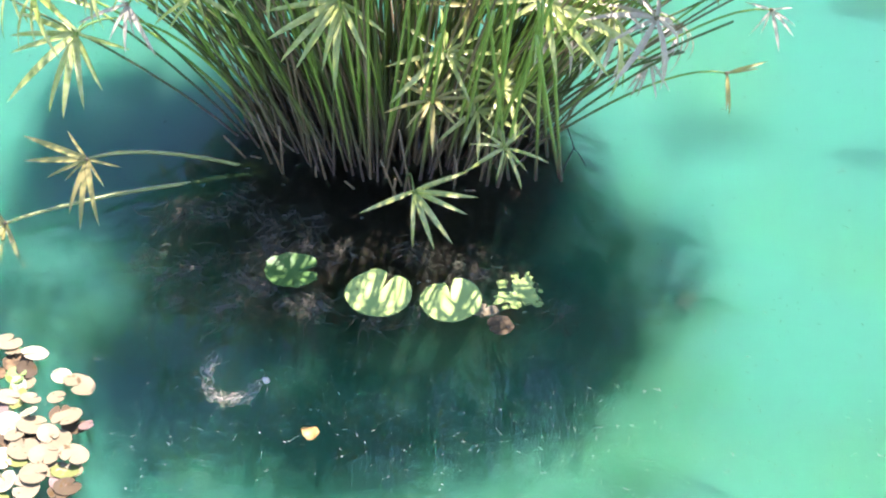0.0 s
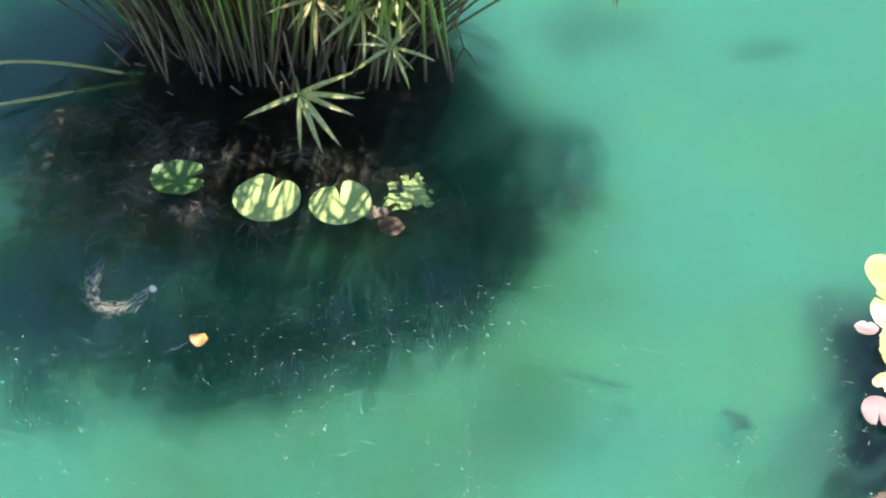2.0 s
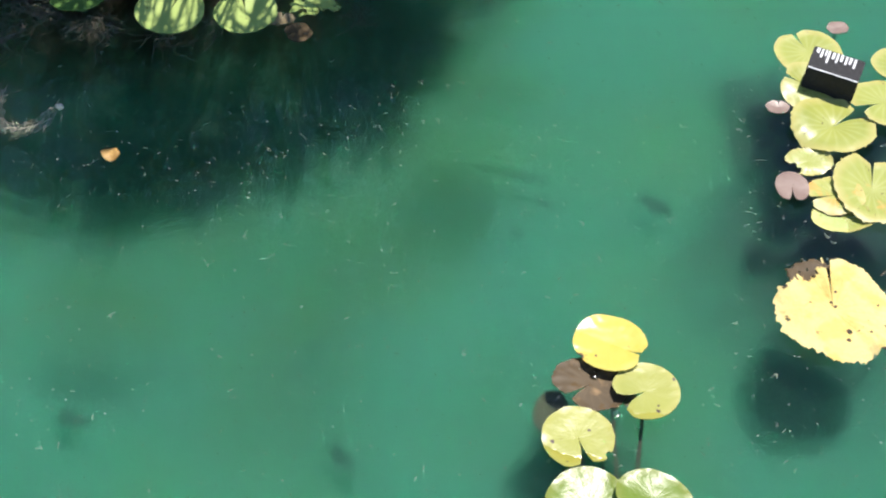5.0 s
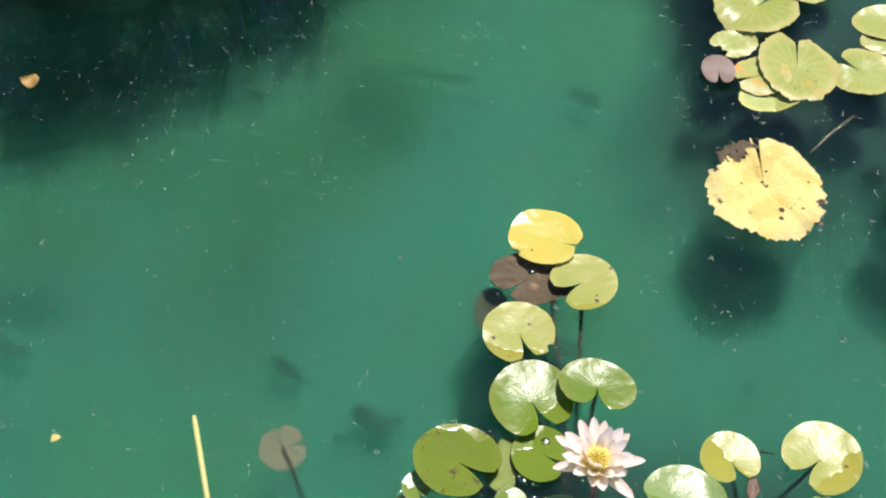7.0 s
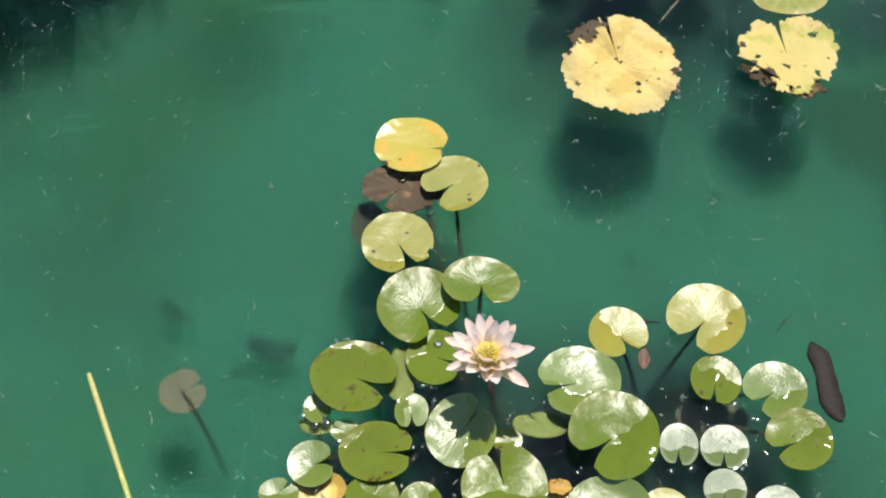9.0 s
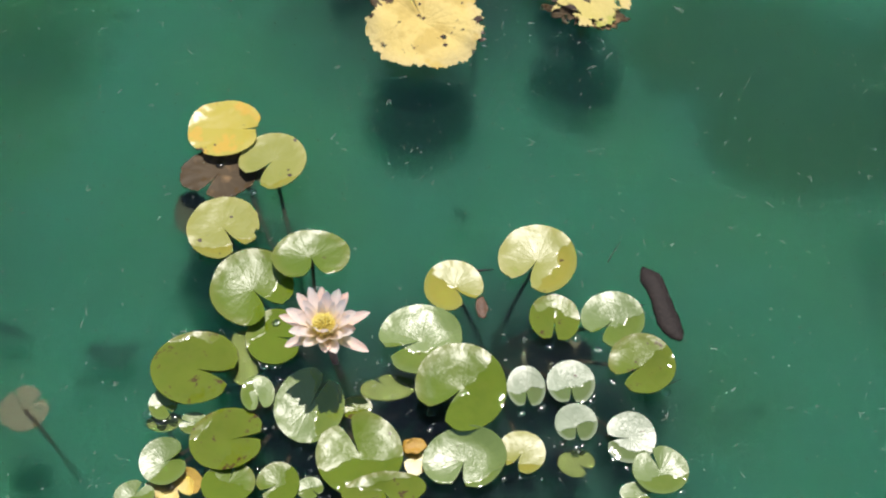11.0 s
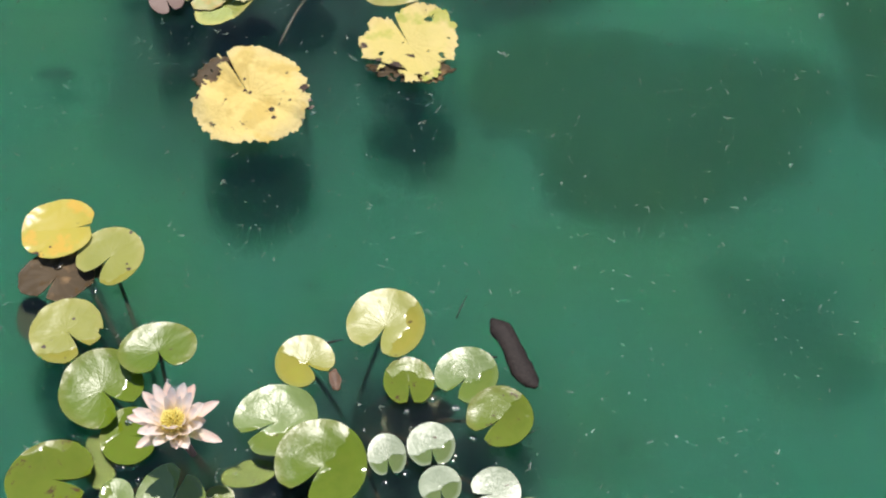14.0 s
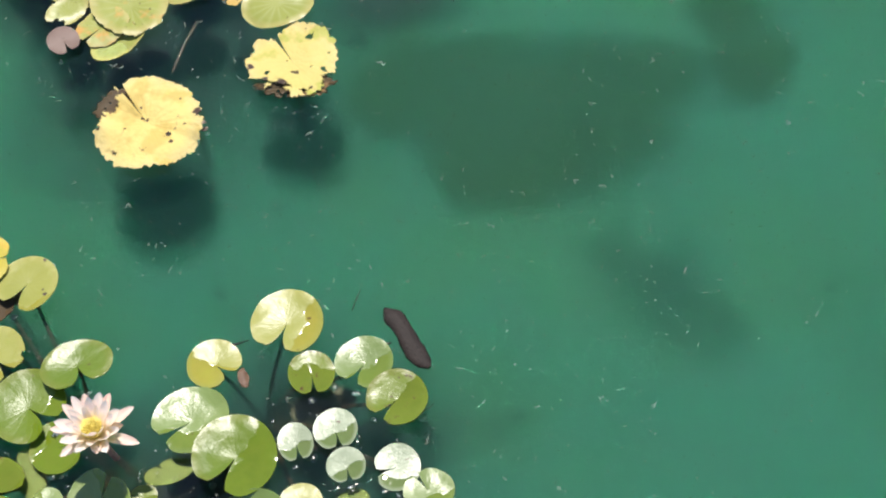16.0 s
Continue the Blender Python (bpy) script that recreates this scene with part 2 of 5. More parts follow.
def thinning(m, lo, hi, grain, clear=0.0):
    """Lets a growth thin out to nothing towards its rim, in tufts; clear: how far one sees through its middle."""
    t = m.node_tree
    out = t.nodes["Material Output"].inputs[0]
    was = out.links[0].from_socket
    at = t.nodes.new("ShaderNodeAttribute")
    at.attribute_name = "thin"
    ad = node(t, "ShaderNodeMath")
    ad.operation, ad.inputs[1].default_value = "MULTIPLY_ADD", 0.8
    t.links.new(noise_of(t, grain, 5, 0.65), ad.inputs[0])
    t.links.new(at.outputs["Fac"], ad.inputs[2])
    mx = t.nodes.new("ShaderNodeMixShader")
    sh = node(t, "ShaderNodeMath")
    sh.operation, sh.inputs[1].default_value, sh.inputs[2].default_value = "MULTIPLY_ADD", 1 - clear, clear
    t.links.new(ramp(t, ad.outputs[0], lo, hi), sh.inputs[0])
    t.links.new(sh.outputs[0], mx.inputs[0])
    t.links.new(was, mx.inputs[1])
    t.links.new(t.nodes.new("ShaderNodeBsdfTransparent").outputs[0], mx.inputs[2])
    t.links.new(mx.outputs[0], out)
    return m


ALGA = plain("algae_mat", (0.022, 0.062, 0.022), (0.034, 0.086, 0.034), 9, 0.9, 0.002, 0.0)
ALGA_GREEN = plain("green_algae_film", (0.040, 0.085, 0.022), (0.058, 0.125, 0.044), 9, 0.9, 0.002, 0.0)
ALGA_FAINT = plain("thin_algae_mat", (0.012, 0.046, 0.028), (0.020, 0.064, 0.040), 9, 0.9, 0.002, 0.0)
# roots under the sedge, coloured near black to carry part of its shadow
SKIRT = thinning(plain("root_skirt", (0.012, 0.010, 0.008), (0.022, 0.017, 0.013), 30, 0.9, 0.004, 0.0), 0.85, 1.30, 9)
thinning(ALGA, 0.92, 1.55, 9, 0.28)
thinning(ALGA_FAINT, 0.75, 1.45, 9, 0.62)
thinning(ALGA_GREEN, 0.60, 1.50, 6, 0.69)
STEM = plain("sedge_stem", (0.16, 0.275, 0.038), (0.29, 0.375, 0.085), 9, 0.36)
STEM_DARK = plain("dark_sedge_stem", (0.065, 0.105, 0.02), (0.11, 0.12, 0.04), 12, 0.5)
for m in (STEM, STEM_DARK):
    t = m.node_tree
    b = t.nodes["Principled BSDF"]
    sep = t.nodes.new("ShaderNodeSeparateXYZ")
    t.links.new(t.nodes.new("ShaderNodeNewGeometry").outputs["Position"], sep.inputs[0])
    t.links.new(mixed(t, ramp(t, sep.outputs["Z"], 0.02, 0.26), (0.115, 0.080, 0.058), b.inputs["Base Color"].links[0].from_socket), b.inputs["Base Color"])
STEM_PALE = plain("bent_sedge_stem", (0.34, 0.38, 0.12), (0.20, 0.22, 0.07), 14, 0.4)
ROOT_RED = plain("young_root_fibre", (0.085, 0.042, 0.026), (0.14, 0.085, 0.058), 40, 0.85, 0.002)
STEM_DRY = plain("dry_sedge_stem", (0.22, 0.155, 0.085), (0.12, 0.10, 0.045), 22, 0.55)
BLADE = plain("sedge_leaf", (0.31, 0.38, 0.078), (0.60, 0.58, 0.26), 14, 0.28, 0.0004, sheer=0.3)
BLADE_DRY = plain("dry_sedge_leaf", (0.31, 0.29, 0.075), (0.42, 0.32, 0.13), 16, 0.45, 0.0004, sheer=0.25)
BLADE_PALE = plain("bleached_sedge_leaf", (0.46, 0.38, 0.28), (0.54, 0.48, 0.34), 16, 0.5, 0.0004, sheer=0.25)
ROOT = plain("root_fibre", (0.023, 0.016, 0.011), (0.046, 0.031, 0.022), 40, 0.85, 0.006)
WISP = plain("algae_strand", (0.085, 0.075, 0.058), (0.29, 0.26, 0.20), 30, 0.9, 0.0, 0.05)
MOTE_FINE = plain("pale_speck", (0.66, 0.70, 0.60), (0.78, 0.80, 0.72), 50, 0.6)
MOTE = plain("floating_mote", (0.35, 0.41, 0.32), (0.58, 0.60, 0.49), 50, 0.6)
REED = plain("yellow_reed", (0.52, 0.50, 0.14), (0.62, 0.56, 0.22), 30, 0.45)


def petal_material(name, tip, blush):
    """A thin petal: blushed, paler towards its tip, yellow at its foot."""
    m, t, b = material(name)
    far = t.nodes.new("ShaderNodeVectorMath")
    far.operation = "LENGTH"
    t.links.new(t.nodes.new("ShaderNodeTexCoord").outputs["Object"], far.inputs[0])
    col = mixed(t, ramp(t, noise_of(t, 60), 0.3, 0.7), tip, blush)
    col = mixed(t, ramp(t, far.outputs["Value"], 0.054, 0.018), col, (1.0, 0.86, 0.36))
    t.links.new(col, b.inputs["Base Color"])
    b.inputs["Roughness"].default_value = 0.5
    tr = t.nodes.new("ShaderNodeBsdfTranslucent")
    t.links.new(col, tr.inputs[0])
    mx = node(t, "ShaderNodeMixShader", Fac=0.28)
    t.links.new(b.outputs[0], mx.inputs[1])
    t.links.new(tr.outputs[0], mx.inputs[2])
    t.links.new(mx.outputs[0], t.nodes["Material Output"].inputs[0])
    return m


PETAL = petal_material("lily_petal", (1.0, 0.92, 0.85), (1.0, 0.82, 0.73))
PETAL_OUT = petal_material("lily_outer_petal", (1.0, 0.84, 0.75), (1.0, 0.68, 0.57))
STAMEN = plain("lily_stamen", (1.0, 0.83, 0.16), (1.0, 0.94, 0.42), 60, 0.5, 0.0, sheer=0.1)
SEPAL = plain("lily_stalk", (0.34, 0.16, 0.12), (0.42, 0.22, 0.16), 30, 0.5)
LABEL_BLACK = plain("label_black", (0.012, 0.012, 0.014), (0.02, 0.02, 0.022), 30, 0.6, 0.001, 0.25)
LABEL_WHITE = plain("label_white", (0.78, 0.78, 0.76), (0.84, 0.84, 0.82), 30, 0.5)

# ---- builders ----


def mesh_of(name, bm, mat, smooth=True):
    me = bpy.data.meshes.new(name)
    bm.normal_update()
    bm.to_mesh(me)
    bm.free()
    me.materials.append(mat)
    if smooth:
        me.polygons.foreach_set("use_smooth", [True] * len(me.polygons))
    return me


def thing(name, bm, mat, label, category, group="", kind="", at=(0, 0, 0), smooth=True):
    ob = new(name, mesh_of(name, bm, mat, smooth))
    ob.location = at
    return tagged(ob, label, category, group, kind)


def part(name, bm, mat, parent, label="", smooth=True):
    """A bmesh as one mesh object under a thing or a part, in the parent's own space."""
    ob = new(name, mesh_of(name, bm, mat, smooth))
    ob.parent = parent
    if label:
        ob["label"] = label
    return ob


def tube(bm, points, radii, sides=6):
    """A tube along points, closed at its ends."""
    rings = []
    for i, p in enumerate(points):
        way = (points[min(i + 1, len(points) - 1)] - points[max(i - 1, 0)]).normalized()
        side = way.orthogonal().normalized() if i == 0 else (side - way * side.dot(way)).normalized()
        up = way.cross(side)
        r = radii[i] if isinstance(radii, (list, tuple)) else radii
        rings.append([bm.verts.new(p + side * (r * math.cos(k * math.tau / sides)) + up * (r * math.sin(k * math.tau / sides))) for k in range(sides)])
    for a, c in zip(rings, rings[1:]):
        for k in range(sides):
            bm.faces.new((a[k], a[(k + 1) % sides], c[(k + 1) % sides], c[k]))
    bm.faces.new(rings[0][::-1])
    bm.faces.new(rings[-1])


def bezier(p0, p1, p2, p3, n):
    out = []
    for i in range(n + 1):
        s = i / n
        out.append(p0 * (1 - s) ** 3 + p1 * (3 * s * (1 - s) ** 2) + p2 * (3 * s * s * (1 - s)) + p3 * s ** 3)
    return out


def lily_pad(x, y, z, a, b, turn, notch, kind, label, cup=0.08, gap=24, ragged=0.012, holes=0.0, tilt=0.0, tilt_to=0.0,
             crown=None, veins=17, group="lily pads", fold=0.0, bites=(), wet=None, wet_to=-108, crease=None, stains=(), rot=()):
    """A round floating leaf of half-axes a, b (a along the direction turn), cleft towards the direction notch, in degrees.
    cup: how far the rim rises; tilt, tilt_to: metres by which the side in that direction is lifted; crown: where its stalk ends.
    wet, wet_to: where the water that lies on it begins, as a share of its radius, and towards which side.
    crease: the direction and depth of a fold through its middle.
    stains, rot: discoloured and rotten places, as (direction, size, share of the radius).
    bites: pieces missing, as (direction, size) at the rim, or with the share of the radius at which they lie."""
    rng = random.Random(round(x * 7919 + y * 104729))
    eaten = [(*bite, 1.02)[:3] for bite in bites]
    bm = bmesh.new()
    vein = bm.verts.layers.float.new("vein")
    reach = bm.verts.layers.float.new("reach")
    damp = bm.verts.layers.float.new("wet")
    spoiled = [(bm.verts.layers.float.new(mark), [(a * far * math.cos(radians(d)), b * far * math.sin(radians(d)), a * q) for d, q, far in places]) for mark, places in (("stain", stains), ("rot", rot))]
    ct, st = math.cos(radians(turn)), math.sin(radians(turn))
    rings, spokes = (30, 180) if holes or bites or rot else (16, 96)
    off = rng.uniform(0, 50)
    shore = rng.uniform(-0.05, 0.35) if wet is None else wet
    lobe = [rng.uniform(0.02, 0.13), rng.uniform(-0.03, 0.03)]
    rng.shuffle(lobe)
    local_notch = radians(notch - turn)
    half = radians(gap) / 2
    grid = []
    for i in range(rings + 1):
        s = (i / rings) ** 0.8 if i else 0.0
        row = []
        for k in range(spokes + 1):
            u = k / spokes
            open_by = half * (0.3 + 0.9 * s * s)
            th = local_notch + open_by + u * (math.tau - 2 * open_by)
            edge = min(u, 1 - u) * (math.tau - 2 * open_by)
            rim = 1 - 0.13 * math.exp(-(edge / 0.22) ** 2)
            rim += ragged * (noise.noise((math.cos(th) * 2.2 + off, math.sin(th) * 2.2, 0)) + 0.6 * noise.noise((math.cos(th) * 9 + off, math.sin(th) * 9, 3)) + 0.6 * noise.noise((math.cos(th) * 24 + off, math.sin(th) * 24, 7)) + (0.5 * noise.noise((math.cos(th) * 55 + off, math.sin(th) * 55, 9)) if ragged > 0.02 else 0))
            r = s * rim
            px, py = r * a * math.cos(th), r * b * math.sin(th)
            gx, gy = px * ct - py * st, px * st + py * ct
            w = abs(math.cos(veins * u * math.pi)) ** 10 * min(1, 1.6 * (1.08 - s)) * min(1, s * 6)
            zz = cup * a * (s - (0.05 * s ** 6 if cup > 0 else 0.0)) + 0.00012 * math.cos(veins * u * math.tau) * s * s * (a / 0.07)
            zz += a * s ** 1.5 * ((0.30 if kind in ("meadow", "scorched", "gold") else 0.13) * noise.noise((gx * 10 + off, gy * 10, 1)) + 0.06 * noise.noise((gx * 26 + off, gy * 26, 6)) + 0.012 * noise.noise((gx * 75 + off, gy * 75, 4)))
            zz += a * s * lobe[u > 0.5] * math.exp(-(min(u, 1 - u) * math.tau / 0.75) ** 2) * (0.0 if cup == 0 else 1.0)
            zz += fold * a * max(0.0, s - 0.55) ** 1.5 * max(0.0, math.cos(th - radians(tilt_to - turn)))
            zz += tilt * (gx * math.cos(radians(tilt_to)) + gy * math.sin(radians(tilt_to))) / a
            if crease:
                zz += crease[1] * a * min(1.0, abs(gy * math.cos(radians(crease[0])) - gx * math.sin(radians(crease[0]))) / (0.45 * a))
            if z > -0.005:
                zz = max(zz, min(0.0, 0.0012 - z))
            v = bm.verts.new((gx, gy, zz))
            v[vein], v[reach] = w, s
            v[damp] = r * math.cos(th - radians(wet_to - turn)) - shore + 0.30 * noise.noise((gx / a * 1.6 + off, gy / a * 1.6, 2)) + 0.10 * noise.noise((gx / a * 5 + off, gy / a * 5, 3)) + 0.5 * max(0.0, s - 0.86)
            for layer, places in spoiled:
                v[layer] = max((1 - 0.5 * math.hypot(gx - mx, gy - my) / q for mx, my, q in places), default=0.0)
            row.append(v)
        grid.append(row)
    for i in range(rings):
        for k in range(spokes):
            m = (grid[i + 1][k].co + grid[i][k].co) / 2
            if holes and noise.noise((m.x * 48 + off, m.y * 48, 5)) + 0.5 * noise.noise((m.x * 130 + off, m.y * 130, 2)) > 0.72 - holes * (0.3 + (i / rings) ** 2):
                continue
            if any(math.hypot(m.x - a * far * math.cos(radians(d)), m.y - b * far * math.sin(radians(d))) < a * q * (1 + 0.5 * noise.noise((m.x * 90 + off, m.y * 90, 8))) for d, q, far in eaten):
                continue
            bm.faces.new((grid[i][k], grid[i + 1][k], grid[i + 1][k + 1], grid[i][k + 1]))
    bmesh.ops.remove_doubles(bm, verts=bm.verts, dist=0.00005)
    loose = [v for v in bm.verts if not v.link_faces]
    bmesh.ops.delete(bm, geom=loose, context="VERTS")
    pad = new("lily_pad")
    pad.location = (x, y, z)
    tagged(pad, label, "lily pad", group)
    ob = part("blade", bm, PADS[kind], pad)
    sol = ob.modifiers.new("thickness", "SOLIDIFY")
    sol.thickness, sol.offset = 0.0012, -1.0
    split = ob.modifiers.new("rim", "EDGE_SPLIT")
    split.split_angle = radians(50)
    sb = bmesh.new()
    start = Vector((0, 0, -0.003))
    if crown:
        end = Vector(crown) - Vector((x, y, z))
        tube(sb, bezier(start, Vector((end.x * 0.06, end.y * 0.06, -0.030 - z)), Vector((end.x * 0.75, end.y * 0.75, -0.045 - z)), end, 14), 0.0031, 7)
    else:
        tube(sb, bezier(start, Vector((0, 0, -0.05)), Vector((0.002, 0.004, -0.12)), Vector((0.004, 0.008, -0.235 - z)), 6), 0.0024, 6)
    part("petiole", sb, STALK, pad, "dark submerged stalk")
    return pad


# ---- pond ----
def silt_z(x, y):
    """Height of the soft bottom."""
    return -0.25 + 0.012 * noise.noise((x * 1.6, y * 1.6, 0)) + 0.004 * noise.noise((x * 6, y * 6, 4))


bm = bmesh.new()
cells = 240
verts = {}
for i in range(cells + 1):
    for k in range(cells + 1):
        gx, gy = ((i / cells) * 2 - 1), ((k / cells) * 2 - 1)
        gx, gy = 0.4 + 60 * gx * abs(gx) ** 1.6, 1.6 + 60 * gy * abs(gy) ** 1.6
        verts[i, k] = bm.verts.new((gx, gy, silt_z(gx, gy)))
for i in range(cells):
    for k in range(cells):
        bm.faces.new((verts[i, k], verts[i + 1, k], verts[i + 1, k + 1], verts[i, k + 1]))
thing("ground", bm, SILT, "milky turquoise silt on the pond's bottom", "pond bottom", kind="structure")

bm = bmesh.new()
bmesh.ops.create_grid(bm, x_segments=8, y_segments=8, size=60)
water = thing("water", bm, WATER, "still, clear-topped, cloudy turquoise pond water", "water", kind="structure", at=(0.4, 1.6, 0))
water.visible_shadow = False
for depth, veil_mat in ((0.09, VEIL_THIN), (0.200, VEIL)):
    bm = bmesh.new()
    bmesh.ops.create_grid(bm, x_segments=8, y_segments=8, size=60)
    thing("water", bm, veil_mat, "thin veil of milky silt hanging in the pond water", "water", kind="structure", at=(0.4, 1.6, -depth))


def algae_mat(x, y, a, b, turn, seed, height=0.03, mat=ALGA):
    """A low, soft-edged dark mound on the bottom."""
    bm = bmesh.new()
    thin = bm.verts.layers.float.new("thin")
    rings, spokes = 12, 120
    rows = []
    for i in range(rings + 1):
        s = i / rings
        row = []
        for k in range(spokes):
            th = k * math.tau / spokes
            c, q = math.cos(th), math.sin(th)
            rim = 1 + sum(h * noise.noise((c * f + seed, q * f, f)) for f, h in ((1.4, 0.42), (3.4, 0.30), (7, 0.13)))
            px, py = a * s * rim * math.cos(th), b * s * rim * math.sin(th)
            rx, ry = px * math.cos(radians(turn)) - py * math.sin(radians(turn)), px * math.sin(radians(turn)) + py * math.cos(radians(turn))
            zz = height * (1 - s ** 3) + 0.010 * noise.noise((px * 14 + seed, py * 14, 1)) * (1 - s)
            row.append(bm.verts.new((rx, ry, silt_z(x + rx, y + ry) + max(0.010, zz))))
            row[-1][thin] = s
        rows.append(row)
    for i in range(rings):
        for k in range(spokes):
            bm.faces.new((rows[i][k], rows[i + 1][k], rows[i + 1][(k + 1) % spokes], rows[i][(k + 1) % spokes]))
    bmesh.ops.remove_doubles(bm, verts=bm.verts, dist=0.00005)
    return thing("algae_mat", bm, mat, "soft dark green patch on the pond's bottom", "algae", "algae mats", at=(x, y, 0))


def algae_bed(lobes, seed, mat, label):
    """A thin sheet of algae on the bottom, grown together from lobes (x, y, radius)."""
    x0, y0 = min(x - r for x, y, r in lobes) - 0.1, min(y - r for x, y, r in lobes) - 0.1
    nx, ny = (int((max(v[k] + v[2] for v in lobes) + 0.1 - q) / 0.025) + 2 for k, q in ((0, x0), (1, y0)))
    bm = bmesh.new()
    thin = bm.verts.layers.float.new("thin")
    grid = {}
    for i in range(nx):
        for k in range(ny):
            x, y = x0 + i * 0.025, y0 + k * 0.025
            wx, wy = x + 0.05 * noise.noise((x * 6, y * 6, seed)), y + 0.05 * noise.noise((x * 6, y * 6, seed + 5))
            near = -math.log(sum(math.exp(-9 * math.hypot(wx - a, wy - c) / r) for a, c, r in lobes)) / 9
            if near < 1.25:
                grid[i, k] = bm.verts.new((x, y, silt_z(x, y) + 0.012))
                grid[i, k][thin] = max(0.0, near)
    for i, k in grid:
        square = [(i, k), (i + 1, k), (i + 1, k + 1), (i, k + 1)]
        if all(q in grid for q in square):
            bm.faces.new([grid[q] for q in square])
    bmesh.ops.delete(bm, geom=[v for v in bm.verts if not v.link_faces], context="VERTS")
    return thing("algae_mat", bm, mat, label, "algae", "algae mats")


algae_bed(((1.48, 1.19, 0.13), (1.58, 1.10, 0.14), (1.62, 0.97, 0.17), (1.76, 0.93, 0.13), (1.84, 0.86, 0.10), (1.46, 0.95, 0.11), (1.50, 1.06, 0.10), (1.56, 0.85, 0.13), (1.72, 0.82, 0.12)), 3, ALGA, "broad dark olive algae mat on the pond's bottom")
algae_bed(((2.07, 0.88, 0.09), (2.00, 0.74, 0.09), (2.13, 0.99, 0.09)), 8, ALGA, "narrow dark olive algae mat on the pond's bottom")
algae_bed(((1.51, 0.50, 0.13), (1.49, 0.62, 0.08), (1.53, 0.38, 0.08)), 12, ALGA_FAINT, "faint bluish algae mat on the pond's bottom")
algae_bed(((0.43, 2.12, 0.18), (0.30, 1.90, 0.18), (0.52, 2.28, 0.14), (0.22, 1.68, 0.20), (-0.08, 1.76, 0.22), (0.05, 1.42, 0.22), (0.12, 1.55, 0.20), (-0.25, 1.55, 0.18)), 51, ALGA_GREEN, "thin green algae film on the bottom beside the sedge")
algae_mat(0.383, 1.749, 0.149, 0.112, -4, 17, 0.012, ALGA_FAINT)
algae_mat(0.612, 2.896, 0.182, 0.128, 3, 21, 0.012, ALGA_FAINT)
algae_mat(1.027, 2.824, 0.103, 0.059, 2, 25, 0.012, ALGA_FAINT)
# dark patch put in for distant shade at the far corner
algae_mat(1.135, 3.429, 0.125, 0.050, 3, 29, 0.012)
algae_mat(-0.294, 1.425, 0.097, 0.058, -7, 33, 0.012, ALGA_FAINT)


def sunken_leaf(x, y, length, width, turn, z=-0.20):
    """A curled dead leaf lying on the bottom."""
    bm = bmesh.new()
    n = 10
    rows = []
    for i in range(n + 1):
        s = i / n
        w = 0.72 * width * (math.sin(math.pi * min(1, s * 0.95 + 0.05)) ** 0.7) * (1 + 0.8 * noise.noise((s * 4 + x * 9, y * 9, 0)))
        rows.append([bm.verts.new((length * (s - 0.5), q * w * 0.5 + width * 0.35 * math.sin(s * 3.2 + x * 31), 0.006 * q * q + 0.008 * math.sin(s * 5 + x * 7))) for q in (-1, -0.5, 0, 0.5, 1)])
    for r0, r1 in zip(rows, rows[1:]):
        for k in range(4):
            bm.faces.new((r0[k], r1[k], r1[k + 1], r0[k + 1]))
    ob = thing("sunken_leaf", bm, SUNK, "dark dead leaf sunk to the pond's bottom", "dead leaf", "sunken leaves", at=(x, y, z))
    ob.rotation_euler = (0, 0, radians(turn))
    ob.modifiers.new("thickness", "SOLIDIFY").thickness = 0.0015
    return ob


sunken_leaf(0.145, 1.207, 0.064, 0.028, -74)
sunken_leaf(-0.303, 1.330, 0.063, 0.031, -39)
sunken_leaf(0.107, 1.441, 0.038, 0.013, 39)
sunken_leaf(0.757, 1.718, 0.030, 0.011, -26)
sunken_leaf(0.779, 1.685, 0.037, 0.013, -13)
sunken_leaf(0.560, 1.728, 0.037, 0.012, -66)
sunken_leaf(0.505, 1.660, 0.029, 0.012, -65)
sunken_leaf(0.283, 1.098, 0.075, 0.043, -13)
sunken_leaf(0.213, 1.061, 0.028, 0.015, -7)
sunken_leaf(0.511, 1.804, 0.143, 0.006, -25)
sunken_leaf(0.904, 1.051, 0.015, 0.011, -8)
sunken_leaf(1.097, 1.115, 0.021, 0.017, -39)
sunken_leaf(1.334, 1.108, 0.021, 0.015, -39)
sunken_leaf(0.906, 1.040, 0.016, 0.014, -39)
sunken_leaf(0.777, 1.700, 0.069, 0.021, -51)
sunken_leaf(0.266, 1.090, 0.066, 0.038, -23)
sunken_leaf(1.715, 0.291, 0.021, 0.013, -22)
sunken_leaf(1.140, 0.491, 0.018, 0.016, -43)
sunken_leaf(0.907, 1.042, 0.017, 0.013, -43)
sunken_leaf(-0.760, 2.080, 0.028, 0.021, 3)

# ---- mounds of roots under the lilies, their dark colour partly the pads' shade ----
MULM_SHADE = thinning(plain("lily_mulm_shade", (0.024, 0.027, 0.031), (0.036, 0.036, 0.040), 25, 0.95, 0.004, 0.0), 0.66, 1.34, 7)


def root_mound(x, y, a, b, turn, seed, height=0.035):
    """A soft dark heap on the bottom: roots and mulm of the lilies, and the pads' shade put into its colour."""
    ob = algae_mat(x, y, a, b, turn, seed, height, MULM_SHADE)
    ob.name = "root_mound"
    return tagged(ob, "dark soft mound of lily roots and mulm, darkened for the pads' shade", "root mound", "root mounds")


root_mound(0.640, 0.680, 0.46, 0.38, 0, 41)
# raised higher to darken the shaded water round the flower
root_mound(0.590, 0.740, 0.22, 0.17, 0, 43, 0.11)
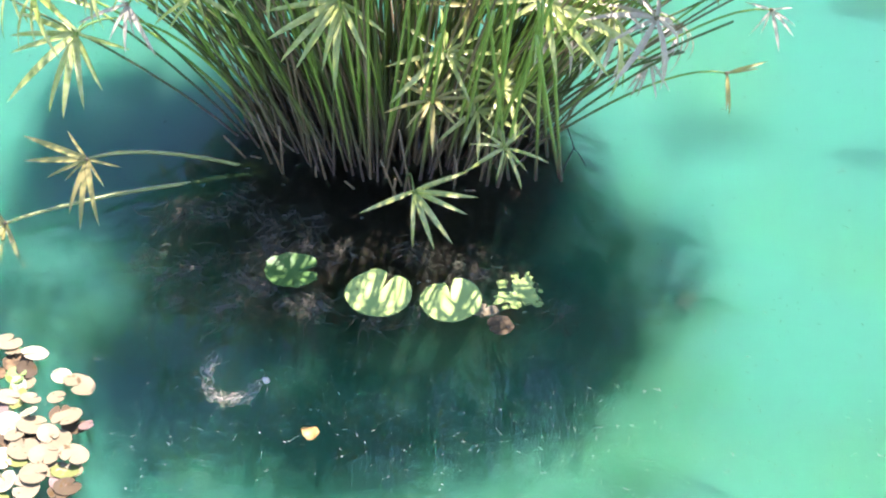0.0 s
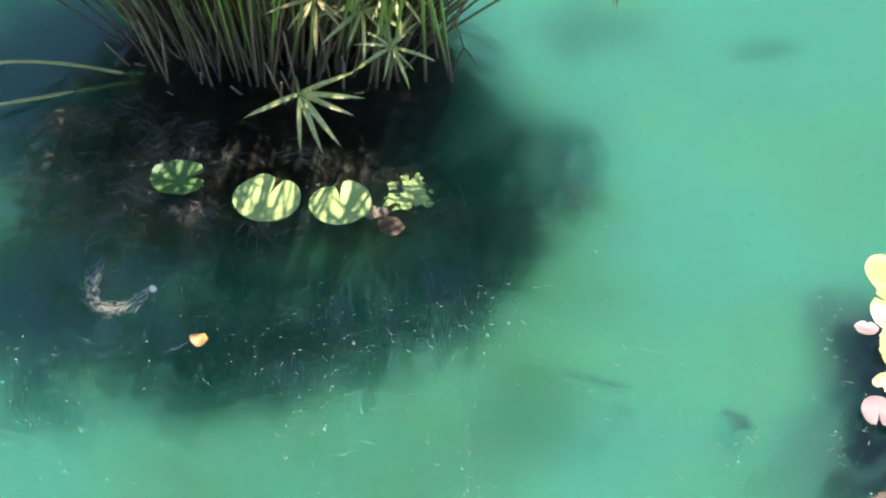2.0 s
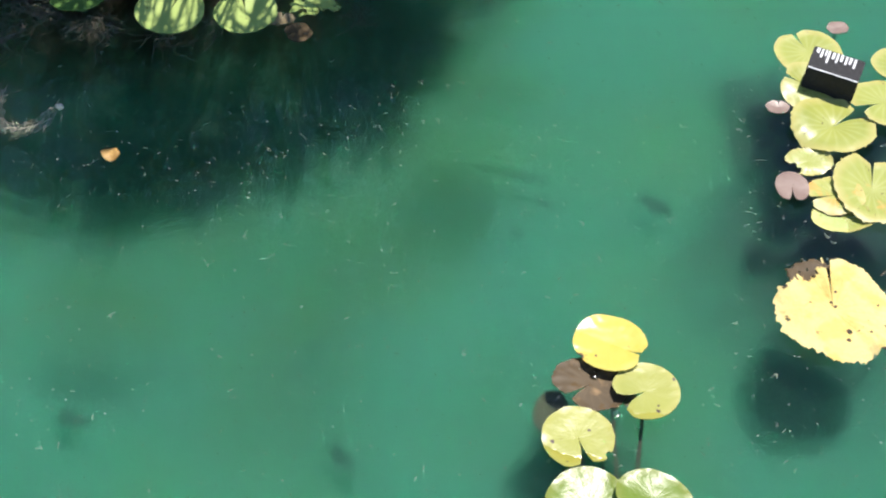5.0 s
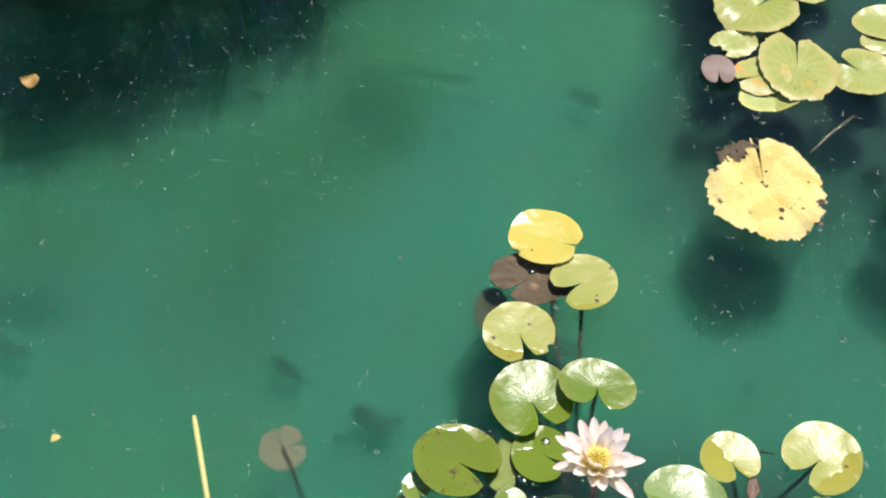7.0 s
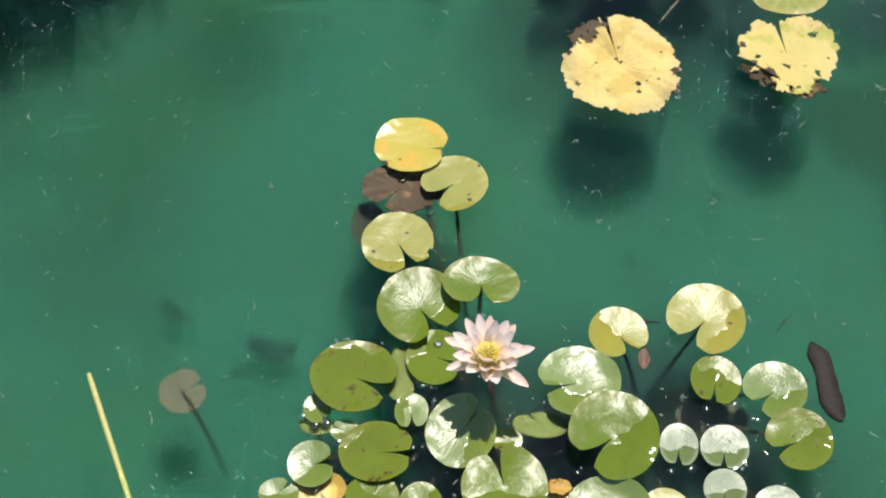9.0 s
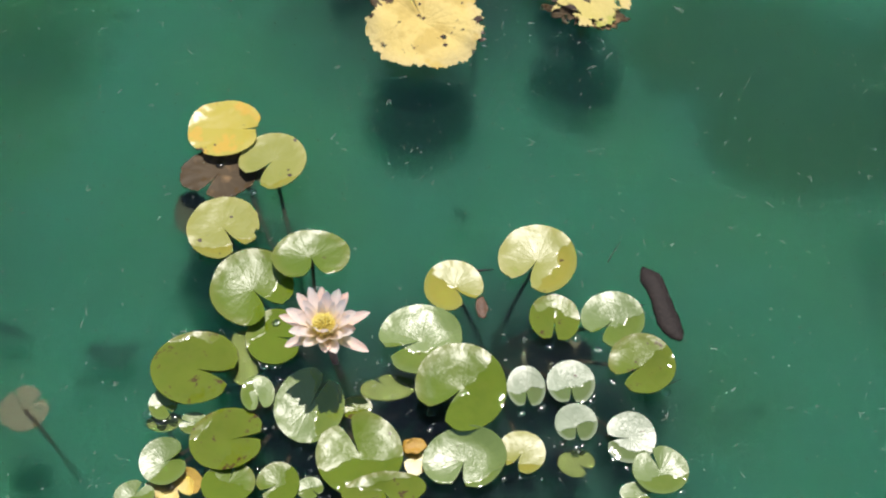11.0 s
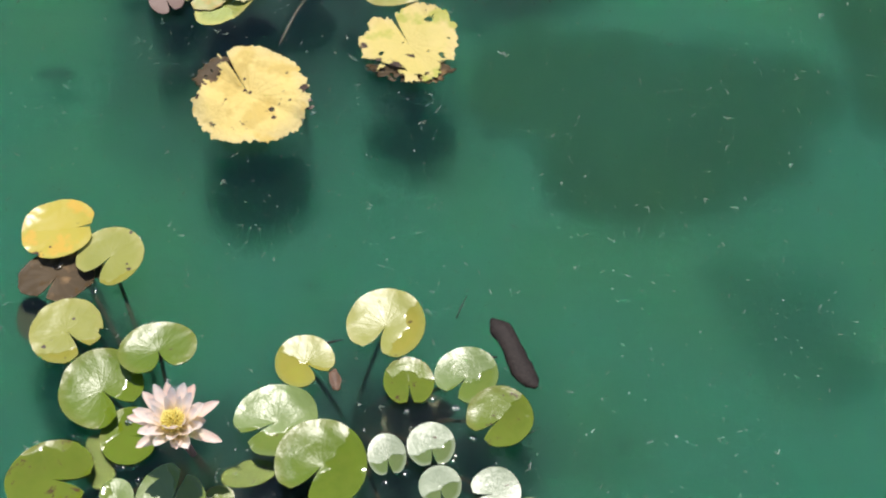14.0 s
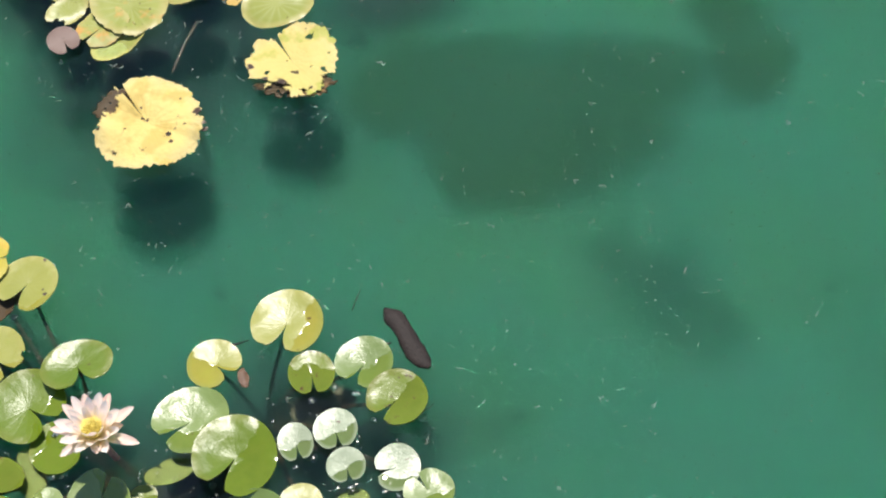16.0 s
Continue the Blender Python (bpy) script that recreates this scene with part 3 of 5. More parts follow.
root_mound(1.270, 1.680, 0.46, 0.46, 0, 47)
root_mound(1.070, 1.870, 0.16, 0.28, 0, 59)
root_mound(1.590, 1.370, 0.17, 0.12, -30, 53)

# ---- lily pads ----
CROWN_A, CROWN_B, CROWN_FAR = (0.555, 0.879, -0.220), (0.802, 0.775, -0.220), (1.343, 1.629, -0.220)
# the patch round the flower
lily_pad(0.597, 1.302, 0.010, 0.0627, 0.0604, -23, -34, "yellow", "bright yellow lily pad with a torn corner", gap=9, ragged=0.02, cup=0.03, tilt=0.006, tilt_to=-100, bites=((-157, 0.10),), crown=CROWN_A, crease=(150, 0.03), stains=((162, 0.30, 0.8), (247, 0.42, 0.6), (37, 0.20, 0.9)), rot=((-157, 0.20, 0.95), (-140, 0.05, 0.6)))
lily_pad(0.637, 1.201, 0.016, 0.0560, 0.0584, -23, -160, "lime", "yellow-green lily pad with a wide cleft and a brown spot", gap=34, rot=((-75, 0.075, 0.78), (-65, 0.04, 0.6), (20, 0.06, 0.95)), cup=0.03, tilt=0.006, tilt_to=-100, crown=CROWN_A, wet=0.75, wet_to=-108)
lily_pad(0.553, 1.233, 0.001, 0.0638, 0.0495, -23, -145, "brown", "brown decaying lily pad half under water", gap=14, ragged=0.05, cup=0.00, crown=CROWN_A)
lily_pad(0.597, 1.209, -0.001, 0.0281, 0.0281, -23, 273, "brown", "brown decaying lily pad half under water", cup=0.00, ragged=0.06)
lily_pad(0.485, 1.205, -0.045, 0.0280, 0.0420, -23, 286, "sodden", "dim dark lily pad deep in the water", cup=0.00, ragged=0.05)
lily_pad(0.514, 1.130, 0.008, 0.0585, 0.0602, -23, -83, "lime", "yellow-green lily pad with a narrow cleft and nicks", gap=22, ragged=0.02, cup=0.03, tilt=0.006, tilt_to=-100, bites=((-41, 0.12),), rot=((-172, 0.06, 0.75), (-120, 0.05, 0.85), (30, 0.04, 0.4)), crown=CROWN_A, wet=0.5, wet_to=-108)
lily_pad(0.507, 1.006, 0.006, 0.0661, 0.0695, -23, -76, "green", "glossy green lily pad with radial veins", gap=30, cup=0.11, tilt=0.003, tilt_to=160, crown=CROWN_A, wet=0.45, wet_to=-60)
lily_pad(0.611, 1.004, 0.022, 0.0617, 0.0486, -23, -107, "green", "light green lily pad with an upturned dark rim", gap=34, cup=0.11, tilt=0.004, tilt_to=-120, crown=CROWN_A, wet=0.7, wet_to=-108)
lily_pad(0.503, 0.914, 0.004, 0.0465, 0.0502, -23, -40, "green", "flat grey-green lily pad partly under the flower", gap=18, cup=0.00, tilt=0.006, tilt_to=-100, crown=CROWN_A, wet=-0.6, wet_to=-60)
lily_pad(0.445, 0.910, -0.006, 0.0263, 0.0469, -23, 126, "murk", "murky olive lily pad just under water", cup=0.00, gap=10)
lily_pad(0.373, 0.919, 0.012, 0.0680, 0.0646, -23, -46, "olive", "large olive lily pad with debris at its heart", gap=26, cup=0.11, tilt=0.008, tilt_to=-130, crown=CROWN_A, wet=-0.8, wet_to=-108)
lily_pad(0.305, 0.893, 0.004, 0.0215, 0.0255, -23, -72, "pale", "pale waxy lily pad shining in the sun", gap=12, crown=CROWN_A)
lily_pad(0.296, 0.872, -0.008, 0.0266, 0.0169, -23, 42, "murk", "murky olive lily pad just under water", cup=0.00)
lily_pad(0.333, 0.844, 0.000, 0.0222, 0.0177, -23, 137, "pale", "pale waxy lily pad shining in the sun", gap=10)
lily_pad(0.436, 0.833, 0.014, 0.0256, 0.0310, -23, -106, "pale", "pale waxy lily pad shining in the sun", gap=30, cup=0.20, crown=CROWN_A, wet=0.3, wet_to=150)
lily_pad(0.495, 0.778, 0.012, 0.0535, 0.0594, -23, 28, "pale", "silvery green lily pad under the flower's shadow", gap=10, cup=0.11, tilt=0.004, tilt_to=20, crown=CROWN_A, wet=0.15, wet_to=-20)
lily_pad(0.558, 0.748, 0.000, 0.0239, 0.0195, -23, 138, "olive", "olive green lily pad flecked with brown", gap=10)
lily_pad(0.616, 0.757, -0.010, 0.0422, 0.0217, -23, 96, "murk", "murky olive lily pad just under water", cup=0.00, gap=10)
lily_pad(0.366, 0.789, 0.014, 0.0572, 0.0529, -23, -26, "olive", "olive lily pad with brown flecks and a narrow cleft", gap=16, cup=0.11, tilt=0.006, tilt_to=-100, crown=CROWN_A, wet=-0.7, wet_to=-60)
lily_pad(0.269, 0.805, 0.008, 0.0361, 0.0371, -23, -11, "pale", "pale waxy lily pad shining in the sun", gap=30, cup=0.14, crown=CROWN_A, wet=0.2, wet_to=-70)
lily_pad(0.267, 0.768, -0.002, 0.0418, 0.0277, -23, 272, "rust", "folded orange-yellow dying lily pad", ragged=0.05, cup=0.02, fold=0.5, tilt_to=20)
lily_pad(0.210, 0.780, 0.004, 0.0300, 0.0231, -23, 32, "pale", "pale waxy lily pad shining in the sun", gap=14, crown=CROWN_A)
lily_pad(0.337, 0.722, 0.022, 0.0396, 0.0352, -23, 50, "green", "glossy green lily pad with radial veins", gap=10, cup=0.11, tilt=0.008, tilt_to=-100, crown=CROWN_A, wet=-0.1, wet_to=-150)
lily_pad(0.401, 0.691, 0.010, 0.0315, 0.0335, -23, 182, "green", "glossy green lily pad with radial veins", gap=10, cup=0.11, crown=CROWN_A, wet=0.1, wet_to=-60)
lily_pad(0.439, 0.664, 0.006, 0.0198, 0.0176, -23, 288, "pale", "pale waxy lily pad shining in the sun", gap=10)
lily_pad(0.525, 0.671, 0.014, 0.0640, 0.0660, -23, 86, "green", "light green lily pad with a bead of water at its heart", gap=20, veins=13, cup=0.12, crown=CROWN_A, wet=0.2, wet_to=-108)
lily_pad(0.528, 0.599, 0.030, 0.0610, 0.0284, -23, 256, "olive", "olive green lily pad flecked with brown", gap=10, cup=0.11, tilt=0.008, tilt_to=-100, crown=CROWN_A, wet=-0.5, wet_to=-108)
lily_pad(0.656, 0.591, 0.012, 0.0620, 0.0486, -23, -127, "pale", "pale veined lily pad with a folded edge", gap=20, veins=15, fold=0.6, tilt_to=0, cup=0.12, crown=CROWN_B, wet=0.7, wet_to=-108)
lily_pad(0.596, 0.634, -0.002, 0.0184, 0.0277, -23, 153, "rust", "orange-brown dying lily pad", ragged=0.06, cup=0.00)
lily_pad(0.693, 0.794, 0.012, 0.0641, 0.0590, -23, 179, "pale", "broad pale green lily pad shining in the sun", gap=14, cup=0.15, crown=CROWN_B, wet=0.25, wet_to=-120)
lily_pad(0.706, 0.690, 0.020, 0.0685, 0.0723, -23, -158, "green", "broad glossy green lily pad with a curved cleft", gap=26, cup=0.14, crown=CROWN_B, wet=0.02, wet_to=-78)
lily_pad(0.784, 0.853, 0.008, 0.0468, 0.0473, -23, -80, "lime", "yellow-green lily pad lying flat on the water", gap=34, cup=0.11, tilt=0.003, tilt_to=-140, crown=CROWN_B, wet=-0.05, wet_to=-150)
lily_pad(0.922, 0.830, 0.010, 0.0622, 0.0633, -23, -149, "lime", "large pale yellow-green lily pad on a long stalk", gap=32, cup=0.11, crown=CROWN_B, wet=0.45, wet_to=-60)
lily_pad(0.893, 0.728, 0.006, 0.0391, 0.0430, -23, -122, "olive", "olive green lily pad flecked with brown", gap=16, cup=0.16, tilt=0.003, tilt_to=-140, crown=CROWN_B, wet=-0.25, wet_to=-130)
lily_pad(0.969, 0.682, 0.008, 0.0494, 0.0477, -23, -157, "pale", "pale waxy lily pad shining in the sun", gap=24, cup=0.18, crown=CROWN_B, wet=0.2, wet_to=-100)
lily_pad(0.966, 0.594, 0.010, 0.0510, 0.0507, -23, -171, "olive", "olive lily pad with a pale shining half", gap=20, cup=0.16, crown=CROWN_B, wet=0.05, wet_to=-75)
lily_pad(0.795, 0.648, 0.006, 0.0289, 0.0362, -23, -116, "silver", "small grey-green lily pad with a silvery sheen", gap=24, cup=0.20, crown=CROWN_B, wet=0.12, wet_to=-105)
lily_pad(0.857, 0.621, 0.008, 0.0364, 0.0372, -23, -117, "silver", "small grey-green lily pad with a silvery sheen", gap=18, cup=0.20, crown=CROWN_B, wet=0.15, wet_to=-105)
lily_pad(0.830, 0.561, 0.006, 0.0318, 0.0316, -23, -117, "silver", "small grey-green lily pad with a silvery sheen", gap=18, cup=0.20, crown=CROWN_B, wet=0.1, wet_to=-105)
lily_pad(0.884, 0.699, -0.080, 0.0575, 0.0293, -23, 260, "drab", "drab brown lily pad sunk below the surface", cup=0.00, ragged=0.05)
lily_pad(0.888, 0.503, 0.008, 0.0383, 0.0403, -34, 153, "silver", "small grey-green lily pad with a silvery sheen", gap=18, cup=0.12, crown=CROWN_B, wet=0.4, wet_to=-140)
lily_pad(0.899, 0.438, 0.008, 0.0412, 0.0377, -34, 85, "pale", "pale waxy lily pad shining in the sun", gap=14, cup=0.12, crown=CROWN_B)
lily_pad(0.736, 0.561, 0.008, 0.0356, 0.0352, -34, -144, "lime", "cream-green lily pad with a dark cleft", gap=30, cup=0.11, crown=CROWN_B, wet=0.5, wet_to=-120)
lily_pad(0.803, 0.514, -0.012, 0.0275, 0.0221, -34, 290, "murk", "murky olive lily pad just under water", cup=0.00)
lily_pad(0.851, 0.426, 0.004, 0.0245, 0.0172, -34, 320, "pale", "pale waxy lily pad shining in the sun")
# golden pads and the patch beyond
lily_pad(0.996, 1.342, 0.003, 0.1005, 0.1073, -12, 87, "gold", "large ragged golden-yellow lily pad with holes", gap=8, ragged=0.075, cup=0.02, bites=((110, 0.40), (137, 0.2), (-37, 0.06), (-74, 0.025, 0.48), (186, 0.03, 0.86)), crease=(112, 0.10), rot=((96, 0.07, 0.15), (60, 0.05, 0.07), (-74, 0.05, 0.46), (-84, 0.04, 0.62), (-49, 0.04, 0.7), (-34, 0.13, 0.95), (186, 0.06, 0.85), (161, 0.05, 0.42), (0, 0.04, 0.75), (72, 0.04, 0.33), (124, 0.10, 0.8), (150, 0.07, 0.9)))
lily_pad(0.978, 1.423, 0.002, 0.0416, 0.0318, -12, 280, "brown", "dark rotted scrap beside a golden lily pad", ragged=0.18, holes=0.5, cup=0.03)
lily_pad(1.060, 1.278, 0.002, 0.0193, 0.0242, -12, 258, "mauve", "greyish rotted scrap beside a golden lily pad", ragged=0.2, holes=0.5, cup=0.03)
lily_pad(1.251, 1.220, 0.001, 0.0767, 0.0295, -39, 126, "brown", "dark rotted scrap beside a golden lily pad", ragged=0.2, holes=0.6, cup=0.03)
lily_pad(1.280, 1.265, 0.003, 0.0888, 0.0905, -39, 79, "ripe", "tattered yellow-green lily pad eaten at its golden rim", gap=7, ragged=0.1, holes=0.06, cup=0.02, rot=((-155, 0.2, 0.75), (-178, 0.2, 0.9), (150, 0.1, 0.9), (-73, 0.14, 0.9), (-100, 0.05, 0.8)), bites=((-153, 0.36), (-178, 0.24), (-73, 0.25), (122, 0.16), (20, 0.08, 0.72), (170, 0.06, 0.6), (-60, 0.05, 0.7)), crease=(80, 0.08))
lily_pad(1.107, 1.756, 0.008, 0.0818, 0.0721, -7, 30, "meadow", "light yellow-green lily pad with a wavy rim", gap=18, cup=0.05, ragged=0.05, crease=(30, 0.05))
lily_pad(1.224, 1.807, 0.010, 0.0722, 0.0638, -7, -160, "meadow", "light yellow-green lily pad with a wavy rim", gap=20, cup=0.06, ragged=0.05)
lily_pad(1.040, 1.677, 0.004, 0.0443, 0.0311, -7, -158, "meadow", "light yellow-green lily pad with a wavy rim", gap=8, ragged=0.08, cup=0.03, bites=((-152, 0.4),))
lily_pad(0.991, 1.615, 0.010, 0.0311, 0.0371, -7, -103, "mauve", "small greyish mauve withered lily pad", gap=22, cup=0.08)
lily_pad(1.067, 1.592, 0.006, 0.0540, 0.0452, -7, 190, "scorched", "yellow-green lily pad scorched orange", gap=8, ragged=0.05, cup=0.03)
lily_pad(1.138, 1.599, 0.004, 0.0731, 0.0831, -7, 71, "scorched", "yellow-green lily pad scorched orange at its rim", gap=5, ragged=0.07, cup=0.02, crease=(71, 0.06))
lily_pad(1.068, 1.543, 0.000, 0.0577, 0.0322, -7, 7, "meadow", "light yellow-green lily pad with a wavy rim", gap=10, ragged=0.05, cup=0.02)
lily_pad(1.254, 1.569, 0.006, 0.0583, 0.0555, -10, 137, "meadow", "light yellow-green lily pad with a wavy rim", gap=14, ragged=0.05, cup=0.05)
lily_pad(1.304, 1.486, 0.000, 0.0259, 0.0323, -41, 192, "rust", "orange-brown dying lily pad", gap=10, ragged=0.1)
lily_pad(1.345, 1.394, 0.012, 0.0710, 0.0576, -41, 0, "meadow", "green lily pad with pale radial veins", gap=12, cup=-0.06, veins=15)
lily_pad(1.113, 1.955, 0.004, 0.0683, 0.0649, -4, 106, "meadow", "light yellow-green lily pad with a wavy rim", gap=10, cup=0.03)
lily_pad(1.088, 1.861, 0.008, 0.0570, 0.0592, -4, 150, "meadow", "light yellow-green lily pad with a wavy rim", gap=10, cup=0.03)
lily_pad(1.016, 1.816, 0.004, 0.0228, 0.0164, -7, 76, "mauve", "tiny dried mauve lily pad curled on the water", ragged=0.1, gap=10, cup=0.1)
lily_pad(1.337, 1.679, 0.006, 0.0630, 0.0424, -10, -43, "meadow", "light yellow-green lily pad with a wavy rim", gap=20, cup=0.04)
lily_pad(1.338, 1.636, 0.003, 0.0636, 0.0331, -10, 342, "meadow", "light yellow-green lily pad with a wavy rim", gap=10, cup=0.03, ragged=0.05)
lily_pad(1.190, 2.021, 0.003, 0.0228, 0.0180, -3, 149, "mauve", "small greyish mauve withered lily pad", gap=10, ragged=0.1, cup=0.1)
lily_pad(1.295, 1.907, 0.003, 0.0673, 0.0557, -6, 290, "meadow", "light yellow-green lily pad with a wavy rim", gap=12, cup=0.04)
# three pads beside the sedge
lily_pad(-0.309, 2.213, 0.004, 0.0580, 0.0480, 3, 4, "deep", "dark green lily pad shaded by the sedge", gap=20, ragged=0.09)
lily_pad(-0.128, 2.157, 0.005, 0.0677, 0.0643, 3, 66, "milky", "light green lily pad striped by stem shadows", gap=16, cup=0.05, ragged=0.02, wet=0.9, wet_to=0)
lily_pad(0.019, 2.144, 0.005, 0.0630, 0.0590, 3, 94, "milky", "pale lily pad striped by stem shadows", gap=16, cup=0.05, ragged=0.02, wet=0.9, wet_to=0)
lily_pad(0.157, 2.172, 0.003, 0.0462, 0.0630, 3, 286, "milky", "pale green skeleton of a half-eaten lily pad", gap=14, ragged=0.3, holes=0.88, cup=0.05)
lily_pad(0.119, 2.085, 0.000, 0.0272, 0.0264, 3, 201, "brown", "brown decaying lily pad half under water", gap=14, ragged=0.1, cup=0.05)
lily_pad(0.088, 2.122, 0.002, 0.0274, 0.0174, 3, 76, "cream", "skeleton of a bleached lily pad", gap=14, ragged=0.2, holes=0.5, cup=0.05)
# the crowded bleached patch
lily_pad(-0.845, 1.991, 0.007, 0.0284, 0.0274, 3, 59, "cream", "bleached cream lily pad in a crowded patch", gap=20, cup=0.04, ragged=0.03, tilt=0.011, tilt_to=242, group='bleached pads')
lily_pad(-0.782, 1.958, 0.012, 0.0249, 0.0239, 3, 220, "straw", "straw-yellow lily pad in a crowded patch", gap=8, cup=0.09, ragged=0.03, tilt=0.011, tilt_to=240, group='bleached pads')
lily_pad(-0.825, 1.966, 0.007, 0.0174, 0.0150, 3, 287, "cream", "bleached cream lily pad in a crowded patch", gap=8, cup=0.04, ragged=0.03, tilt=0.009, tilt_to=276, group='bleached pads')
lily_pad(-0.788, 1.915, 0.014, 0.0193, 0.0161, 2, 90, "brown", "brown decaying lily pad half under water", gap=14, cup=0.07, ragged=0.03, tilt=0.01, tilt_to=118, group='bleached pads')
lily_pad(-0.806, 1.901, 0.012, 0.0203, 0.0218, 2, 351, "pale", "pale waxy lily pad shining in the sun", gap=20, cup=0.07, ragged=0.03, tilt=0.0, tilt_to=32, group='bleached pads')
lily_pad(-0.796, 1.871, 0.006, 0.0159, 0.0258, 2, 254, "pale", "pale waxy lily pad shining in the sun", gap=20, cup=0.03, ragged=0.03, tilt=0.009, tilt_to=137, group='bleached pads')
lily_pad(-0.719, 1.903, 0.010, 0.0193, 0.0217, 2, 327, "straw", "straw-yellow lily pad in a crowded patch", gap=20, cup=0.13, ragged=0.03, tilt=0.005, tilt_to=218, group='bleached pads')
lily_pad(-0.682, 1.886, 0.009, 0.0288, 0.0258, 2, 228, "cream", "bleached cream lily pad in a crowded patch", gap=20, cup=0.07, ragged=0.03, tilt=0.011, tilt_to=187, group='bleached pads')
lily_pad(-0.721, 1.856, 0.005, 0.0180, 0.0156, 2, 353, "cream", "bleached cream lily pad in a crowded patch", gap=8, cup=0.08, ragged=0.03, tilt=0.003, tilt_to=344, group='bleached pads')
lily_pad(-0.766, 1.847, 0.009, 0.0190, 0.0141, 2, 41, "cream", "bleached cream lily pad in a crowded patch", gap=20, cup=0.12, ragged=0.03, tilt=0.005, tilt_to=197, group='bleached pads')
lily_pad(-0.809, 1.849, 0.011, 0.0232, 0.0170, 2, 357, "cream", "bleached cream lily pad in a crowded patch", gap=20, cup=0.09, ragged=0.03, tilt=0.007, tilt_to=172, group='bleached pads')
lily_pad(-0.763, 1.811, 0.012, 0.0188, 0.0111, 2, 240, "straw", "straw-yellow lily pad in a crowded patch", gap=8, cup=0.12, ragged=0.03, tilt=0.012, tilt_to=343, group='bleached pads')
lily_pad(-0.690, 1.803, 0.012, 0.0292, 0.0317, 2, 244, "cream", "bleached cream lily pad in a crowded patch", gap=20, cup=0.12, ragged=0.03, tilt=0.012, tilt_to=292, group='bleached pads')
lily_pad(-0.650, 1.786, 0.011, 0.0146, 0.0177, 2, 24, "mauve", "small greyish mauve withered lily pad", gap=20, cup=0.1, ragged=0.03, tilt=0.008, tilt_to=293, group='bleached pads')
lily_pad(-0.750, 1.786, 0.007, 0.0291, 0.0274, 2, 18, "cream", "bleached cream lily pad in a crowded patch", gap=8, cup=0.03, ragged=0.03, tilt=0.01, tilt_to=247, group='bleached pads')
lily_pad(-0.797, 1.788, 0.005, 0.0239, 0.0275, 2, 8, "straw", "straw-yellow lily pad in a crowded patch", gap=8, cup=0.07, ragged=0.03, tilt=0.002, tilt_to=150, group='bleached pads')
lily_pad(-0.698, 1.749, 0.009, 0.0288, 0.0255, 2, 160, "cream", "bleached cream lily pad in a crowded patch", gap=14, cup=0.12, ragged=0.03, tilt=0.001, tilt_to=314, group='bleached pads')
lily_pad(-0.715, 1.761, 0.013, 0.0206, 0.0202, 2, 313, "cream", "bleached cream lily pad in a crowded patch", gap=14, cup=0.11, ragged=0.03, tilt=0.004, tilt_to=142, group='bleached pads')
lily_pad(-0.753, 1.726, 0.010, 0.0307, 0.0239, 2, 99, "cream", "bleached cream lily pad in a crowded patch", gap=8, cup=0.06, ragged=0.03, tilt=0.001, tilt_to=307, group='bleached pads')
lily_pad(-0.713, 1.713, 0.010, 0.0286, 0.0237, 2, 272, "cream", "bleached cream lily pad in a crowded patch", gap=8, cup=0.14, ragged=0.03, tilt=0.003, tilt_to=134, group='bleached pads')
lily_pad(-0.786, 1.706, 0.006, 0.0204, 0.0237, 2, 314, "straw", "straw-yellow lily pad in a crowded patch", gap=8, cup=0.14, ragged=0.03, tilt=0.004, tilt_to=184, group='bleached pads')
lily_pad(-0.658, 1.714, 0.016, 0.0265, 0.0250, 2, 251, "cream", "bleached cream lily pad in a crowded patch", gap=14, cup=0.07, ragged=0.03, tilt=0.01, tilt_to=197, group='bleached pads')
lily_pad(-0.722, 1.671, 0.012, 0.0262, 0.0258, 2, 358, "cream", "bleached cream lily pad in a crowded patch", gap=20, cup=0.1, ragged=0.03, tilt=0.001, tilt_to=259, group='bleached pads')
lily_pad(-0.732, 1.644, 0.007, 0.0251, 0.0293, 2, 187, "cream", "bleached cream lily pad in a crowded patch", gap=20, cup=0.11, ragged=0.03, tilt=0.003, tilt_to=154, group='bleached pads')
lily_pad(-0.769, 1.653, 0.009, 0.0181, 0.0231, 2, 142, "straw", "straw-yellow lily pad in a crowded patch", gap=14, cup=0.08, ragged=0.03, tilt=0.007, tilt_to=5, group='bleached pads')
lily_pad(-0.777, 1.756, 0.013, 0.0185, 0.0162, 2, 75, "cream", "bleached cream lily pad in a crowded patch", gap=20, cup=0.06, ragged=0.03, tilt=0.005, tilt_to=301, group='bleached pads')
lily_pad(-0.877, 1.934, 0.012, 0.0269, 0.0267, 2, 250, "cream", "bleached cream lily pad in a crowded patch", gap=8, cup=0.1, ragged=0.03, tilt=0.004, tilt_to=180, group='bleached pads')
lily_pad(-0.858, 1.863, 0.012, 0.0286, 0.0286, 2, 194, "cream", "bleached cream lily pad in a crowded patch", gap=14, cup=0.09, ragged=0.03, tilt=0.003, tilt_to=250, group='bleached pads')
lily_pad(-0.846, 1.801, 0.004, 0.0261, 0.0277, 2, 350, "cream", "bleached cream lily pad in a crowded patch", gap=8, cup=0.13, ragged=0.03, tilt=0.0, tilt_to=189, group='bleached pads')
lily_pad(-0.834, 1.732, 0.007, 0.0307, 0.0295, 2, 35, "cream", "bleached cream lily pad in a crowded patch", gap=14, cup=0.06, ragged=0.03, tilt=0.007, tilt_to=90, group='bleached pads')
